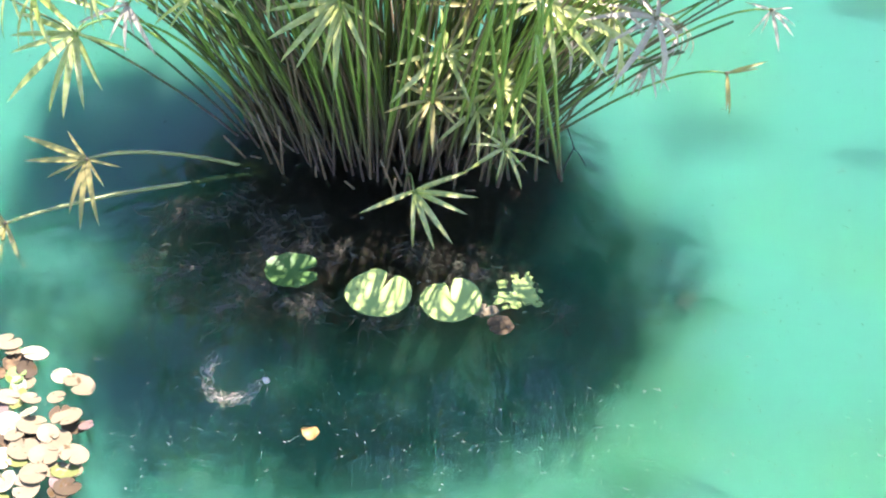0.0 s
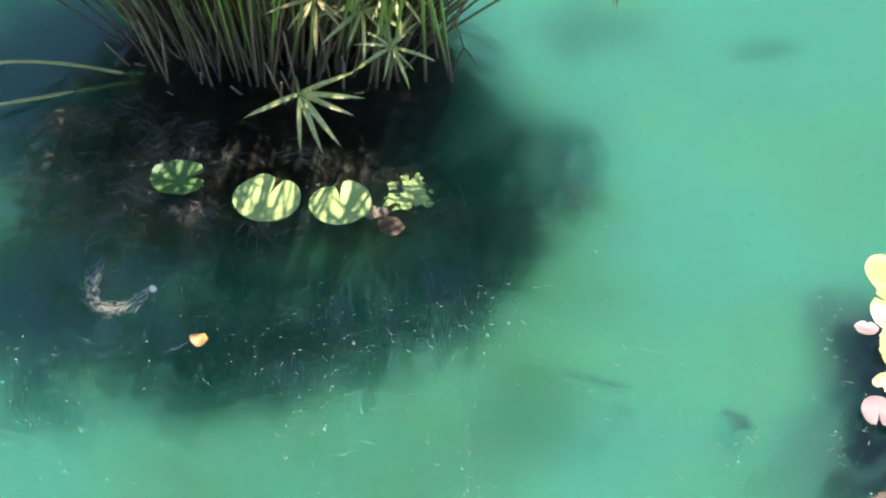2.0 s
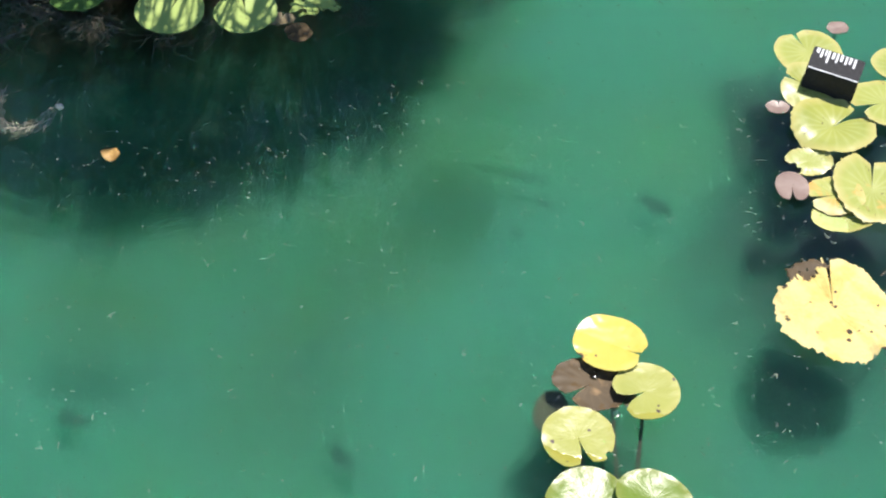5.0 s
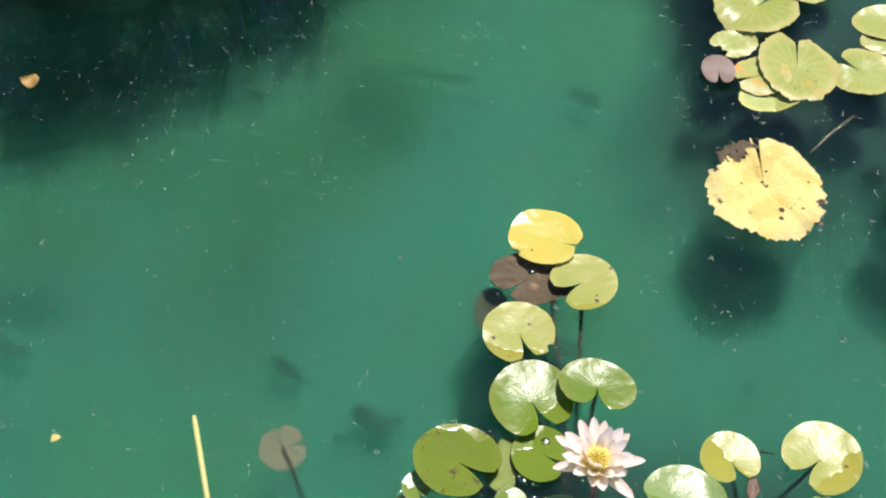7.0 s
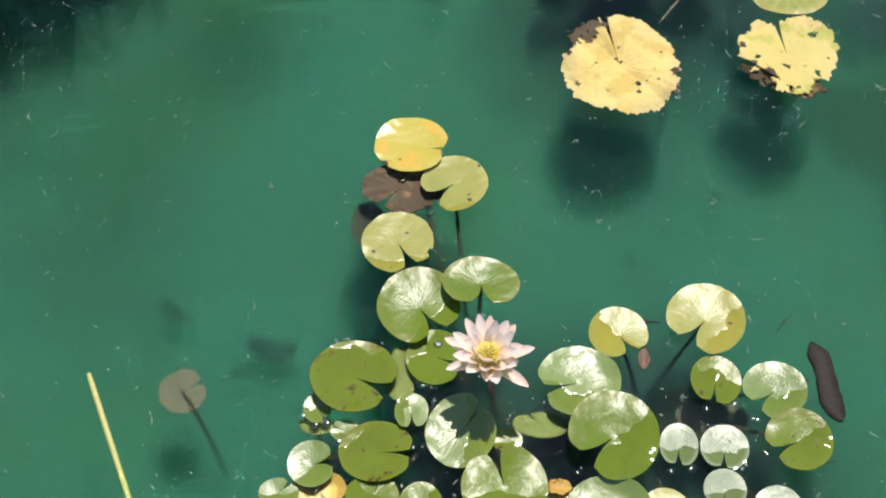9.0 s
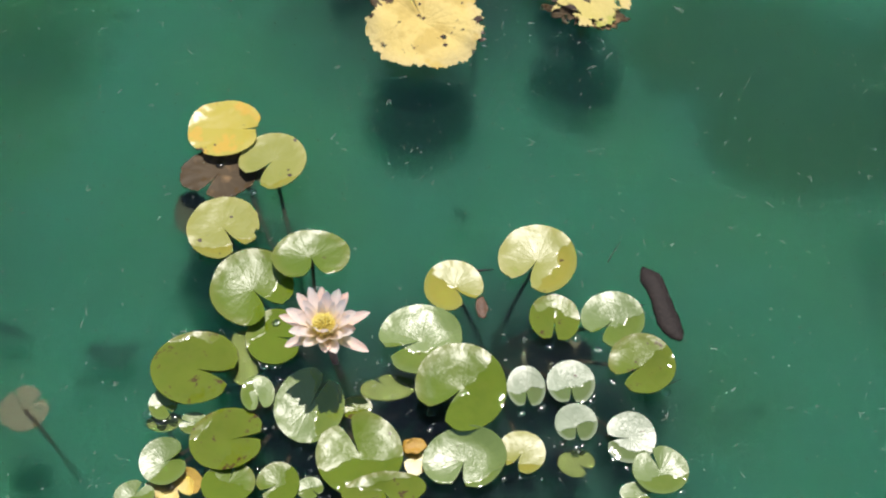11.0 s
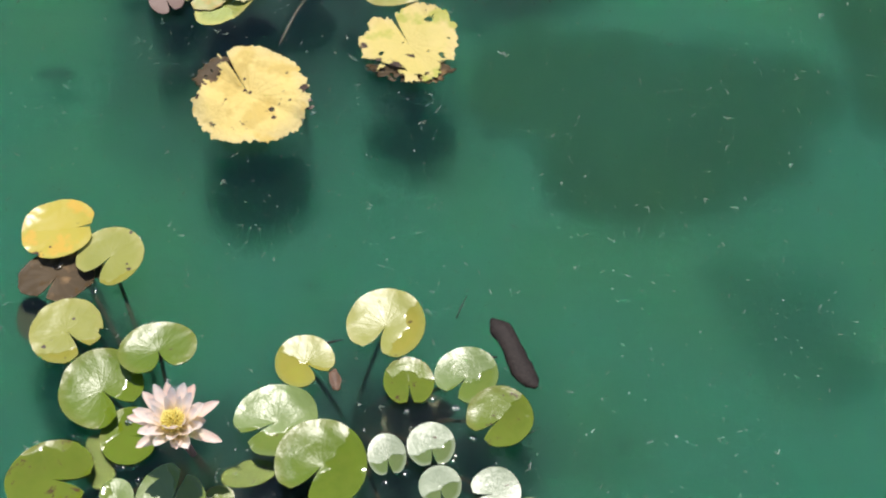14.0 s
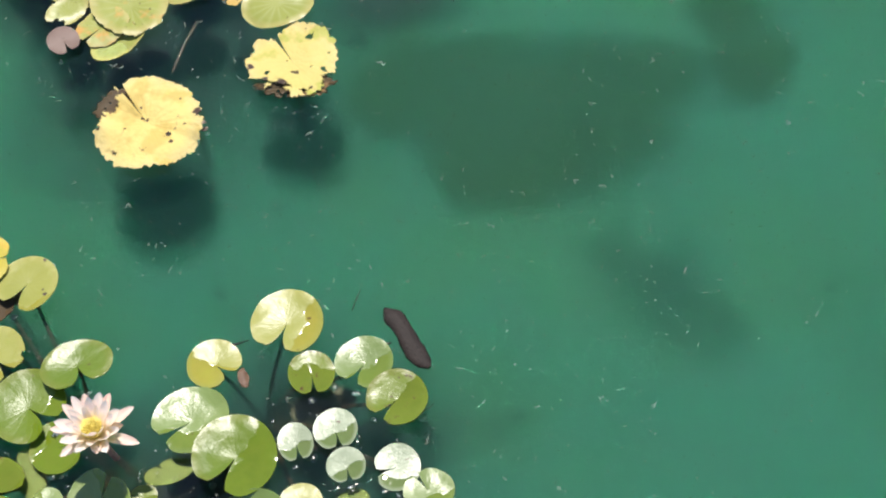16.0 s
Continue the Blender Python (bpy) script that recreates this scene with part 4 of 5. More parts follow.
lily_pad(-0.810, 1.655, 0.008, 0.0301, 0.0321, 2, 280, "cream", "bleached cream lily pad in a crowded patch", gap=14, cup=0.11, ragged=0.03, tilt=0.01, tilt_to=135, group='bleached pads')
lily_pad(-0.746, 1.596, 0.008, 0.0297, 0.0248, 2, 200, "cream", "bleached cream lily pad in a crowded patch", gap=14, cup=0.03, ragged=0.03, tilt=0.01, tilt_to=291, group='bleached pads')
lily_pad(-0.694, 1.588, 0.012, 0.0247, 0.0247, 2, 345, "cream", "bleached cream lily pad in a crowded patch", gap=8, cup=0.06, ragged=0.03, tilt=0.003, tilt_to=137, group='bleached pads')
lily_pad(-0.774, 1.717, 0.001, 0.0199, 0.0245, 2, 54, "brown", "brown decaying lily pad half under water", gap=14, cup=0.1, ragged=0.05, group='bleached pads')
lily_pad(-0.674, 1.791, 0.002, 0.0250, 0.0198, 2, 58, "brown", "brown decaying lily pad half under water", gap=20, cup=0.04, ragged=0.05, group='bleached pads')
lily_pad(-0.672, 1.641, 0.001, 0.0211, 0.0196, 2, 255, "brown", "brown decaying lily pad half under water", gap=8, cup=0.05, ragged=0.05, group='bleached pads')
lily_pad(-0.705, 1.817, 0.003, 0.0220, 0.0236, 2, 102, "brown", "brown decaying lily pad half under water", gap=14, cup=0.07, ragged=0.05, group='bleached pads')
lily_pad(-0.732, 1.742, 0.002, 0.0257, 0.0214, 2, 118, "cream", "bleached cream lily pad in a crowded patch", gap=14, cup=0.04, ragged=0.05, group='bleached pads')
lily_pad(-0.677, 1.666, 0.002, 0.0177, 0.0237, 2, 144, "mauve", "small greyish mauve withered lily pad", gap=14, cup=0.1, ragged=0.05, group='bleached pads')
lily_pad(-0.659, 1.650, 0.003, 0.0256, 0.0197, 2, 45, "brown", "brown decaying lily pad half under water", gap=20, cup=0.08, ragged=0.05, group='bleached pads')
lily_pad(-0.759, 1.706, 0.004, 0.0209, 0.0171, 2, 55, "murk", "murky olive lily pad just under water", gap=8, cup=0.08, ragged=0.05, group='bleached pads')
lily_pad(-0.874, 1.917, 0.003, 0.0301, 0.0221, 2, 34, "cream", "bleached cream lily pad in a crowded patch", gap=8, cup=0.06, ragged=0.05, group='bleached pads')
lily_pad(-0.830, 1.820, 0.003, 0.0262, 0.0231, 2, 267, "mauve", "small greyish mauve withered lily pad", gap=20, cup=0.06, ragged=0.05, group='bleached pads')
lily_pad(-0.857, 1.858, 0.004, 0.0233, 0.0200, 2, 239, "cream", "bleached cream lily pad in a crowded patch", gap=20, cup=0.06, ragged=0.05, group='bleached pads')
lily_pad(-0.816, 1.697, 0.003, 0.0208, 0.0197, 2, 255, "brown", "brown decaying lily pad half under water", gap=8, cup=0.03, ragged=0.05, group='bleached pads')
lily_pad(-0.795, 1.852, 0.004, 0.0180, 0.0276, 2, 105, "murk", "murky olive lily pad just under water", gap=8, cup=0.08, ragged=0.05, group='bleached pads')
lily_pad(-0.780, 1.755, 0.002, 0.0274, 0.0250, 2, 278, "brown", "brown decaying lily pad half under water", gap=8, cup=0.09, ragged=0.05, group='bleached pads')
lily_pad(-0.849, 1.910, 0.002, 0.0199, 0.0183, 2, 277, "brown", "brown decaying lily pad half under water", gap=8, cup=0.09, ragged=0.05, group='bleached pads')
lily_pad(-0.787, 1.602, 0.002, 0.0243, 0.0212, 2, 321, "mauve", "small greyish mauve withered lily pad", gap=14, cup=0.05, ragged=0.05, group='bleached pads')
lily_pad(-0.738, 1.732, 0.004, 0.0231, 0.0213, 2, 8, "mauve", "small greyish mauve withered lily pad", gap=14, cup=0.03, ragged=0.05, group='bleached pads')
lily_pad(-0.813, 1.943, 0.003, 0.0303, 0.0267, 2, 115, "brown", "brown decaying lily pad half under water", gap=8, cup=0.05, ragged=0.05, group='bleached pads')
lily_pad(-0.671, 1.684, 0.004, 0.0274, 0.0162, 2, 192, "murk", "murky olive lily pad just under water", gap=8, cup=0.05, ragged=0.05, group='bleached pads')
lily_pad(-0.708, 1.728, 0.001, 0.0241, 0.0245, 2, 150, "cream", "bleached cream lily pad in a crowded patch", gap=8, cup=0.06, ragged=0.05, group='bleached pads')
lily_pad(-0.793, 1.895, 0.001, 0.0251, 0.0224, 2, 33, "cream", "bleached cream lily pad in a crowded patch", gap=8, cup=0.09, ragged=0.05, group='bleached pads')
lily_pad(-0.748, 1.759, 0.004, 0.0191, 0.0257, 2, 109, "brown", "brown decaying lily pad half under water", gap=20, cup=0.07, ragged=0.05, group='bleached pads')
lily_pad(-0.691, 1.687, 0.003, 0.0279, 0.0175, 2, 27, "cream", "bleached cream lily pad in a crowded patch", gap=8, cup=0.08, ragged=0.05, group='bleached pads')
lily_pad(-0.812, 1.620, 0.001, 0.0189, 0.0196, 2, 339, "cream", "bleached cream lily pad in a crowded patch", gap=8, cup=0.07, ragged=0.05, group='bleached pads')
lily_pad(-0.657, 1.687, 0.004, 0.0198, 0.0156, 2, 168, "cream", "bleached cream lily pad in a crowded patch", gap=8, cup=0.02, ragged=0.05, group='bleached pads')
lily_pad(-0.783, 1.616, 0.002, 0.0279, 0.0208, 2, 299, "murk", "murky olive lily pad just under water", gap=8, cup=0.02, ragged=0.05, group='bleached pads')

# ---- the open flower ----


def petal(bm, length, width, lift, curl):
    """A pointed, hollowed petal that grows along x."""
    n = 9
    rows = []
    for i in range(n + 1):
        s = i / n
        w = width * (math.sin(math.pi * (0.10 + 0.86 * s)) ** 0.62 if i < n else 0.10)
        ang = lift + curl * s
        cx = length * (math.sin(ang) - math.sin(lift)) / curl if curl else length * s * math.cos(lift)
        cz = length * (math.cos(lift) - math.cos(ang)) / curl if curl else length * s * math.sin(lift)
        rows.append([bm.verts.new((cx - 0.16 * w * (q * q - 0.3) * math.sin(ang), q * w * 0.5, cz + 0.35 * w * q * q * math.cos(ang))) for q in (-1, -0.6, 0, 0.6, 1)])
    for r0, r1 in zip(rows, rows[1:]):
        for k in range(4):
            bm.faces.new((r0[k], r1[k], r1[k + 1], r0[k + 1]))


def lily_flower(x, y, z):
    base = new("water_lily_flower")
    base.location, base.scale = (x, y, z), (0.84, 0.84, 0.84)
    tagged(base, "open pale pink water lily with a yellow heart above the pads", "flower")
    rng = random.Random(5)
    # the spreading outer petals: direction, length, lift
    petals = [(d, 0.080 * q, 0.023, lift, 0.10, 0.0, PETAL_OUT) for d, q, lift in ((132, 1.0, 0.12), (173, 0.85, 0.02), (247, 0.80, 0.62), (306, 0.98, -0.05), (332, 0.62, 0.25), (-6, 1.0, 0.14), (30, 0.95, 0.35), (100, 1.0, 0.42), (66, 0.95, 0.5))]
    for count, length, width, lift, curl, start, mat in ((8, 0.073, 0.024, 0.46, 0.30, 0.62, PETAL), (8, 0.068, 0.022, 0.74, 0.30, 0.2, PETAL), (8, 0.058, 0.016, 1.02, 0.26, 0.5, PETAL)):
        petals += [(math.degrees(start + i * math.tau / count + rng.uniform(-0.1, 0.1)), length * rng.uniform(0.88, 1.08), width * rng.uniform(0.9, 1.1), lift + rng.uniform(-0.1, 0.1), curl, 0.006 + 0.012 * (lift - 0.4), mat) for i in range(count)]
    for d, length, width, lift, curl, rise, mat in petals:
        bm = bmesh.new()
        petal(bm, length, width, lift, curl)
        bmesh.ops.translate(bm, verts=bm.verts, vec=(0.007, 0, 0.001 + rise))
        bmesh.ops.rotate(bm, verts=bm.verts, cent=(0, 0, 0), matrix=Matrix.Rotation(radians(d), 3, "Z"))
        part("petal", bm, mat, base)
    bm = bmesh.new()
    bmesh.ops.create_uvsphere(bm, u_segments=20, v_segments=10, radius=1.0)
    for v in bm.verts:
        v.co = Vector((v.co.x * 0.015, v.co.y * 0.015, v.co.z * 0.017 + 0.024))
    part("heart", bm, STAMEN, base, "yellow heart of the flower")
    for i in range(80):
        bm = bmesh.new()
        th, out = i * 2.39996, 1.25 * math.sqrt(i / 80)
        way = Vector((math.sin(out) * math.cos(th), math.sin(out) * math.sin(th), math.cos(out)))
        foot = Vector((way.x * 0.0135, way.y * 0.0135, way.z * 0.016 + 0.024))
        top = foot + way * rng.uniform(0.008, 0.013) + Vector((0, 0, 0.004))
        tube(bm, [foot, foot.lerp(top, 0.6), top], [0.0014, 0.0019, 0.0011], 5)
        part("stamen", bm, STAMEN, base)
    bm = bmesh.new()
    tube(bm, bezier(Vector((0, 0, 0.003)), Vector((0.004, 0, -0.05)), Vector((0.01, -0.01, -0.14)), Vector((0.03, 0.02, (-0.2 - z) / 0.84)), 12), [0.011, 0.0085] + [0.0068] * 11, 9)
    part("stalk", bm, SEPAL, base, "reddish flower stalk")
    return base


lily_flower(0.557, 0.833, 0.100)

# ---- umbrella sedge ----
SEDGE_X, SEDGE_Y = -0.12, 2.74
sedge = new("umbrella_sedge")
sedge.location = (SEDGE_X, SEDGE_Y, 0)
tagged(sedge, "dense umbrella sedge clump with green and dry whorls, in the pond", "sedge")


def blade(length, width, droop, lift):
    """One narrow, keeled sedge leaf that grows along x, bending down towards its tip."""
    bm = bmesh.new()
    n = 8
    pos, rows = Vector((0.004, 0, 0)), []
    for i in range(n + 1):
        s = i / n
        ang = lift - droop * s ** 1.3
        w = width * (min(1.0, 0.55 + 1.8 * s) * (1 - s ** 3.2)) + 0.0004
        rows.append([bm.verts.new((pos.x - 0.25 * w * math.sin(ang) * abs(q), q * w * 0.5, pos.z + 0.28 * w * abs(q) * math.cos(ang))) for q in (-1, 0, 1)])
        pos = pos + Vector((math.cos(ang), 0, math.sin(ang))) * (length / n)
    for r0, r1 in zip(rows, rows[1:]):
        for k in range(2):
            bm.faces.new((r0[k], r1[k], r1[k + 1], r0[k + 1]))
    return bm


rng = random.Random(11)
BLADES = {}
for kind, mat in (("green", BLADE), ("dry", BLADE_DRY), ("pale", BLADE_PALE)):
    BLADES[kind] = [mesh_of("leaf", blade(1.0, w, d, l), mat) for w, d, l in ((0.085, 0.8, 0.25), (0.085, 1.1, 0.3), (0.092, 0.5, 0.1), (0.08, 1.4, 0.35), (0.072, 0.9, 0.0))]


def stem_part(points, r0, r1, mat, parent=sedge):
    bm = bmesh.new()
    n = len(points) - 1
    tube(bm, points, [r0 + (r1 - r0) * i / n for i in range(n + 1)], 6)
    return part("stem", bm, mat, parent)


def whorl(hub, way, size, count, kind, seed, split=True, spread=0.0, fan=()):
    """A ring of leaves at the top of a stem: hub in the sedge's space, way the stem's direction there.
    fan: the direction and length of each leaf, where the whorl is not a full ring."""
    rng = random.Random(seed)
    turn = Vector((0, 0, 1)).rotation_difference(way.normalized()).to_matrix().to_4x4()
    if split:
        bm = bmesh.new()
        tube(bm, [Vector((0, 0, -0.012)), Vector((0, 0, 0)), Vector((0, 0, 0.01))], [0.003, 0.005, 0.002], 6)
        holder = part("leaf_whorl", bm, {"green": STEM, "dry": STEM_DRY, "pale": STEM_DRY}[kind], sedge)
        holder.matrix_local = Matrix.Translation(hub) @ turn
    else:
        bm = bmesh.new()
    leaves = [(radians(d), l) for d, l in fan] or [(i * math.tau / count + rng.uniform(-0.2, 0.2), size * rng.uniform(0.7, 1.12)) for i in range(count)]
    for th, length in leaves:
        local = Matrix.Rotation(th, 4, "Z") @ Matrix.Rotation(rng.uniform(-0.25, 0.25) * (0.5 if fan else 1.0) + spread, 4, "Y") @ Matrix.Diagonal((length, length, length, 1))
        me = BLADES[kind][rng.choice((0, 2, 4)) if fan else rng.randrange(5)]
        if split:
            ob = new("leaf", me)
            ob.parent = holder
            ob.matrix_local = local
        else:
            n0 = len(bm.verts)
            bm.from_mesh(me)
            bm.verts.ensure_lookup_table()
            bmesh.ops.transform(bm, matrix=Matrix.Translation(hub) @ turn @ local, verts=bm.verts[n0:])
    if not split:
        part("leaf_whorl", bm, {"green": BLADE, "dry": BLADE_DRY, "pale": BLADE_PALE}[kind], sedge)


SHADED = []
SUN_X, SUN_Y = SUN_WAY.x / SUN_WAY.z, SUN_WAY.y / SUN_WAY.z      # how far a shadow shifts for each metre of height
OUT = (0, -0.72, 0.69)                     # whorls that lean out over the water
CROWN = 165


def sedge_shoot(x, y, z, size, count, kind, bx, by, rise=0.5, sag=0.3, spread=0.0, face=None, dry=False, fan=()):
    """A whorl at a place in the pond's space, with its stem from the foot (bx, by)."""
    hub = Vector((x - SEDGE_X, y - SEDGE_Y, z))
    foot = Vector((bx - SEDGE_X, by - SEDGE_Y, -0.05))
    flat = Vector((hub.x - foot.x, hub.y - foot.y, 0))
    p1 = foot + flat * 0.2 + Vector((0, 0, rise * 0.6))
    p2 = foot + flat * 0.7 + Vector((0, 0, max(z, 0.02) + sag * 0.5))
    pts = bezier(foot, p1, p2, hub, 14)
    stem_part(pts, 0.0050 if dry else 0.0036, 0.0034 if dry else 0.0022, STEM_PALE if dry else STEM)
    way = Vector(face) if face else (pts[-1] - pts[-2]).normalized() * 0.5 + Vector((0, 0, 0.8))
    SHADED.append((x - SUN_X * z, y - SUN_Y * z, 0.21 if fan and size > 0.15 else 0.17 if fan and size > 0.12 else 0.11 if kind == "pale" else 0.08))
    whorl(hub, way, size, count, kind, round((x + 5) * 977 + z * 3571), True, spread, fan)


sedge_shoot(-0.747, 2.465, 0.403, 0.17, 11, "green", -0.38, 2.62, face=OUT, spread=0.05, fan=((160, 0.17), (180, 0.17), (195, 0.16), (227, 0.20), (247, 0.187), (262, 0.175), (278, 0.155), (295, 0.125), (347, 0.12), (133, 0.14), (60, 0.06)))
sedge_shoot(-0.751, 2.406, 0.125, 0.15, 12, "dry", -0.4, 2.58, rise=0.1, sag=0.12, dry=True, face=OUT, fan=((162, 0.158), (183, 0.145), (206, 0.10), (223, 0.075), (252, 0.128), (266, 0.152), (281, 0.147), (303, 0.07), (348, 0.075), (130, 0.086)))
sedge_shoot(-0.920, 2.316, 0.018, 0.14, 11, "dry", -0.4, 2.56, rise=0.08, sag=0.14, dry=True, face=OUT, spread=-0.25, fan=((297, 0.122), (268, 0.11), (252, 0.11), (200, 0.10), (160, 0.11), (130, 0.09)))
sedge_shoot(-0.063, 2.303, 0.157, 0.13, 8, "green", -0.09, 2.48, rise=0.25, sag=0.15, face=OUT, spread=-0.05, fan=((204, 0.125), (22, 0.12), (356, 0.135), (338, 0.12), (308, 0.135), (291, 0.13), (270, 0.128)))
sedge_shoot(-0.031, 2.390, 0.325, 0.11, 13, "dry", -0.02, 2.60, face=(0, -0.6, 0.8), spread=-0.1)
sedge_shoot(0.121, 2.420, 0.181, 0.1, 10, "green", 0.08, 2.55, face=(0.1, -0.6, 0.8), spread=-0.05)
sedge_shoot(-0.206, 2.340, 0.590, 0.17, 13, "green", -0.15, 2.6, face=OUT, fan=((209, 0.16), (224, 0.18), (239, 0.155), (258, 0.14), (268, 0.168), (297, 0.125), (327, 0.11), (188, 0.16), (120, 0.14), (60, 0.14)))
sedge_shoot(0.173, 2.380, 0.580, 0.17, 13, "green", 0.05, 2.6, face=OUT, fan=((215, 0.115), (264, 0.135), (282, 0.16), (301, 0.14), (312, 0.20), (336, 0.23), (185, 0.13), (150, 0.14), (90, 0.14), (40, 0.14)))
sedge_shoot(-0.007, 2.430, 0.415, 0.13, 14, "green", 0.0, 2.6, face=OUT, fan=((196, 0.125), (225, 0.16), (150, 0.11), (98, 0.10), (54, 0.10), (0, 0.125), (337, 0.12), (297, 0.12), (255, 0.08), (315, 0.09), (25, 0.09)))
sedge_shoot(0.113, 2.500, 0.276, 0.13, 15, "green", 0.06, 2.62, face=(0.2, -0.4, 0.8))
sedge_shoot(0.062, 2.480, 0.231, 0.11, 13, "green", 0.05, 2.58, face=(0.1, -0.5, 0.8), spread=0.2)
sedge_shoot(0.427, 2.620, 0.272, 0.1, 11, "pale", 0.16, 2.68, rise=0.12, sag=0.1, face=OUT, fan=((236, 0.09), (246, 0.10), (254, 0.085), (282, 0.09), (303, 0.085), (15, 0.05), (170, 0.05)))
sedge_shoot(0.580, 2.550, 0.294, 0.075, 4, "dry", 0.16, 2.66, rise=0.15, sag=0.12, face=OUT, fan=((18, 0.09), (10, 0.07), (279, 0.097), (272, 0.08)))
sedge_shoot(0.683, 2.700, 0.353, 0.12, 10, "pale", 0.17, 2.72, rise=0.15, sag=0.14, face=OUT, fan=((232, 0.075), (250, 0.06), (283, 0.095), (310, 0.08), (330, 0.07), (10, 0.06), (165, 0.06)))
sedge_shoot(0.336, 2.600, 0.385, 0.14, 13, "green", 0.15, 2.7, spread=0.5)
sedge_shoot(0.505, 2.750, 0.270, 0.13, 11, "pale", 0.16, 2.72, spread=0.7)
sedge_shoot(0.258, 2.700, 0.318, 0.15, 14, "green", 0.12, 2.72, spread=0.4)
sedge_shoot(-0.631, 2.450, 0.489, 0.15, 10, "pale", -0.36, 2.64, face=OUT, fan=((268, 0.10), (300, 0.12), (284, 0.07), (245, 0.08), (200, 0.12), (150, 0.12)))
sedge_shoot(-0.500, 2.480, 0.500, 0.14, 11, "green", -0.30, 2.62, face=OUT, fan=((215, 0.12), (230, 0.10), (190, 0.10), (330, 0.11), (290, 0.08), (20, 0.12), (140, 0.12)))
sedge_shoot(0.326, 2.500, 0.482, 0.15, 12, "pale", 0.14, 2.66, spread=0.6)
sedge_shoot(0.035, 2.450, 0.512, 0.15, 13, "dry", 0.03, 2.62, face=OUT, fan=((262, 0.10), (275, 0.07), (240, 0.07), (310, 0.07), (180, 0.12), (20, 0.12), (100, 0.12)))
sedge_shoot(-0.826, 2.500, 0.477, 0.16, 13, "green", -0.38, 2.66, spread=0.3)
sedge_shoot(-0.960, 2.500, 0.479, 0.16, 13, "green", -0.36, 2.6)
sedge_shoot(-0.836, 2.500, 0.549, 0.16, 13, "green", -0.34, 2.62)
sedge_shoot(-0.658, 2.450, 0.590, 0.16, 13, "green", -0.32, 2.6)
sedge_shoot(-0.532, 2.420, 0.620, 0.16, 13, "green", -0.28, 2.58)
sedge_shoot(-0.319, 2.450, 0.640, 0.16, 13, "green", -0.2, 2.58)
sedge_shoot(-0.130, 2.640, 0.690, 0.16, 13, "green", -0.1, 2.58)
sedge_shoot(0.140, 2.640, 0.660, 0.16, 13, "pale", 0.05, 2.58)
sedge_shoot(0.219, 2.560, 0.443, 0.167, 12, "pale", -0.01, 2.7, spread=0.35)
sedge_shoot(0.315, 2.450, 0.499, 0.158, 12, "green", 0.04, 2.62, spread=0.44)
sedge_shoot(0.386, 2.370, 0.551, 0.16, 11, "pale", 0.08, 2.61, spread=0.41)


def inner_stem(fx, fy, hub):
    foot = Vector((fx, fy, -0.06))
    mid = foot.lerp(hub, 0.45) + Vector((-(hub.x - fx) * 0.10, -(hub.y - fy) * 0.10, 0.03))
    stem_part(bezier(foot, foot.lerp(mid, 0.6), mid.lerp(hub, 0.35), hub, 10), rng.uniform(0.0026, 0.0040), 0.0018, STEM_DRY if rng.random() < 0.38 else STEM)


# the dense inner stems, some of them without leaves
for i in range(165):
    th, rr = rng.uniform(0, math.tau), math.sqrt(rng.uniform(0.02, 1))
    fx, fy = 0.31 * rr * math.cos(th), 0.22 * rr * math.sin(th)
    lean = rng.uniform(0.1, 1.0)
    top_x, top_y = fx + 0.64 * lean * math.cos(th) + 0.06 + rng.uniform(-0.12, 0.12), fy + 0.45 * lean * math.sin(th) - 0.10 + rng.uniform(-0.16, 0.12)
    inner_stem(fx, fy, Vector((top_x, top_y, max(2.33 - 0.67 * (top_y + SEDGE_Y), 0.42) + rng.uniform(0.0, 0.2))))

# slender stems added between the sun and the pads, to stripe them with shadow
for i in range(14):
    px, py = (-0.128, 2.157) if i % 2 else (0.019, 2.144)
    z = rng.uniform(0.58, 0.78)
    tip = Vector((px + rng.uniform(-0.075, 0.075) + SUN_X * z - SEDGE_X, py - rng.uniform(0.06, 0.14) + SUN_Y * z - SEDGE_Y, z))
    foot = Vector((tip.x + rng.uniform(-0.12, 0.12), rng.uniform(-0.22, -0.08), -0.06))
    stem_part(bezier(foot, foot.lerp(tip, 0.3), foot.lerp(tip, 0.7), tip, 8), 0.0040, 0.0036, STEM)
# unseen whorl added overhead, to cast shade on the dark green pad
shade = Vector((-0.309 + SUN_X * 0.74 - SEDGE_X, 2.205 + SUN_Y * 0.74 - SEDGE_Y, 0.74))
inner_stem(-0.12, -0.12, shade)
whorl(shade, Vector((-0.2, -0.3, 0.9)), 0.13, 18, "green", 77, False)

# the thicket of darker stems in the middle
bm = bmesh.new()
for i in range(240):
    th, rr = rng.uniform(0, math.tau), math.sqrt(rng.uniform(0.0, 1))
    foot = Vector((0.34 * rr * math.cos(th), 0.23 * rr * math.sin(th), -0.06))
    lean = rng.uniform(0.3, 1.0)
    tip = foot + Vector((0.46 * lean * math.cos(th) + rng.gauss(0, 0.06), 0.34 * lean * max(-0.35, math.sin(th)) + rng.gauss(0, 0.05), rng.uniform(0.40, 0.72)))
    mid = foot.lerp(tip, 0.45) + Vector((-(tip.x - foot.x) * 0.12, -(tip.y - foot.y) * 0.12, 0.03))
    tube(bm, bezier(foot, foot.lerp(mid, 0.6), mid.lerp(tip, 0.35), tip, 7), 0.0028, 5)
tagged(part("inner_thicket", bm, STEM_DARK, sedge, "thicket of dull dark stems"), kind="stuff")

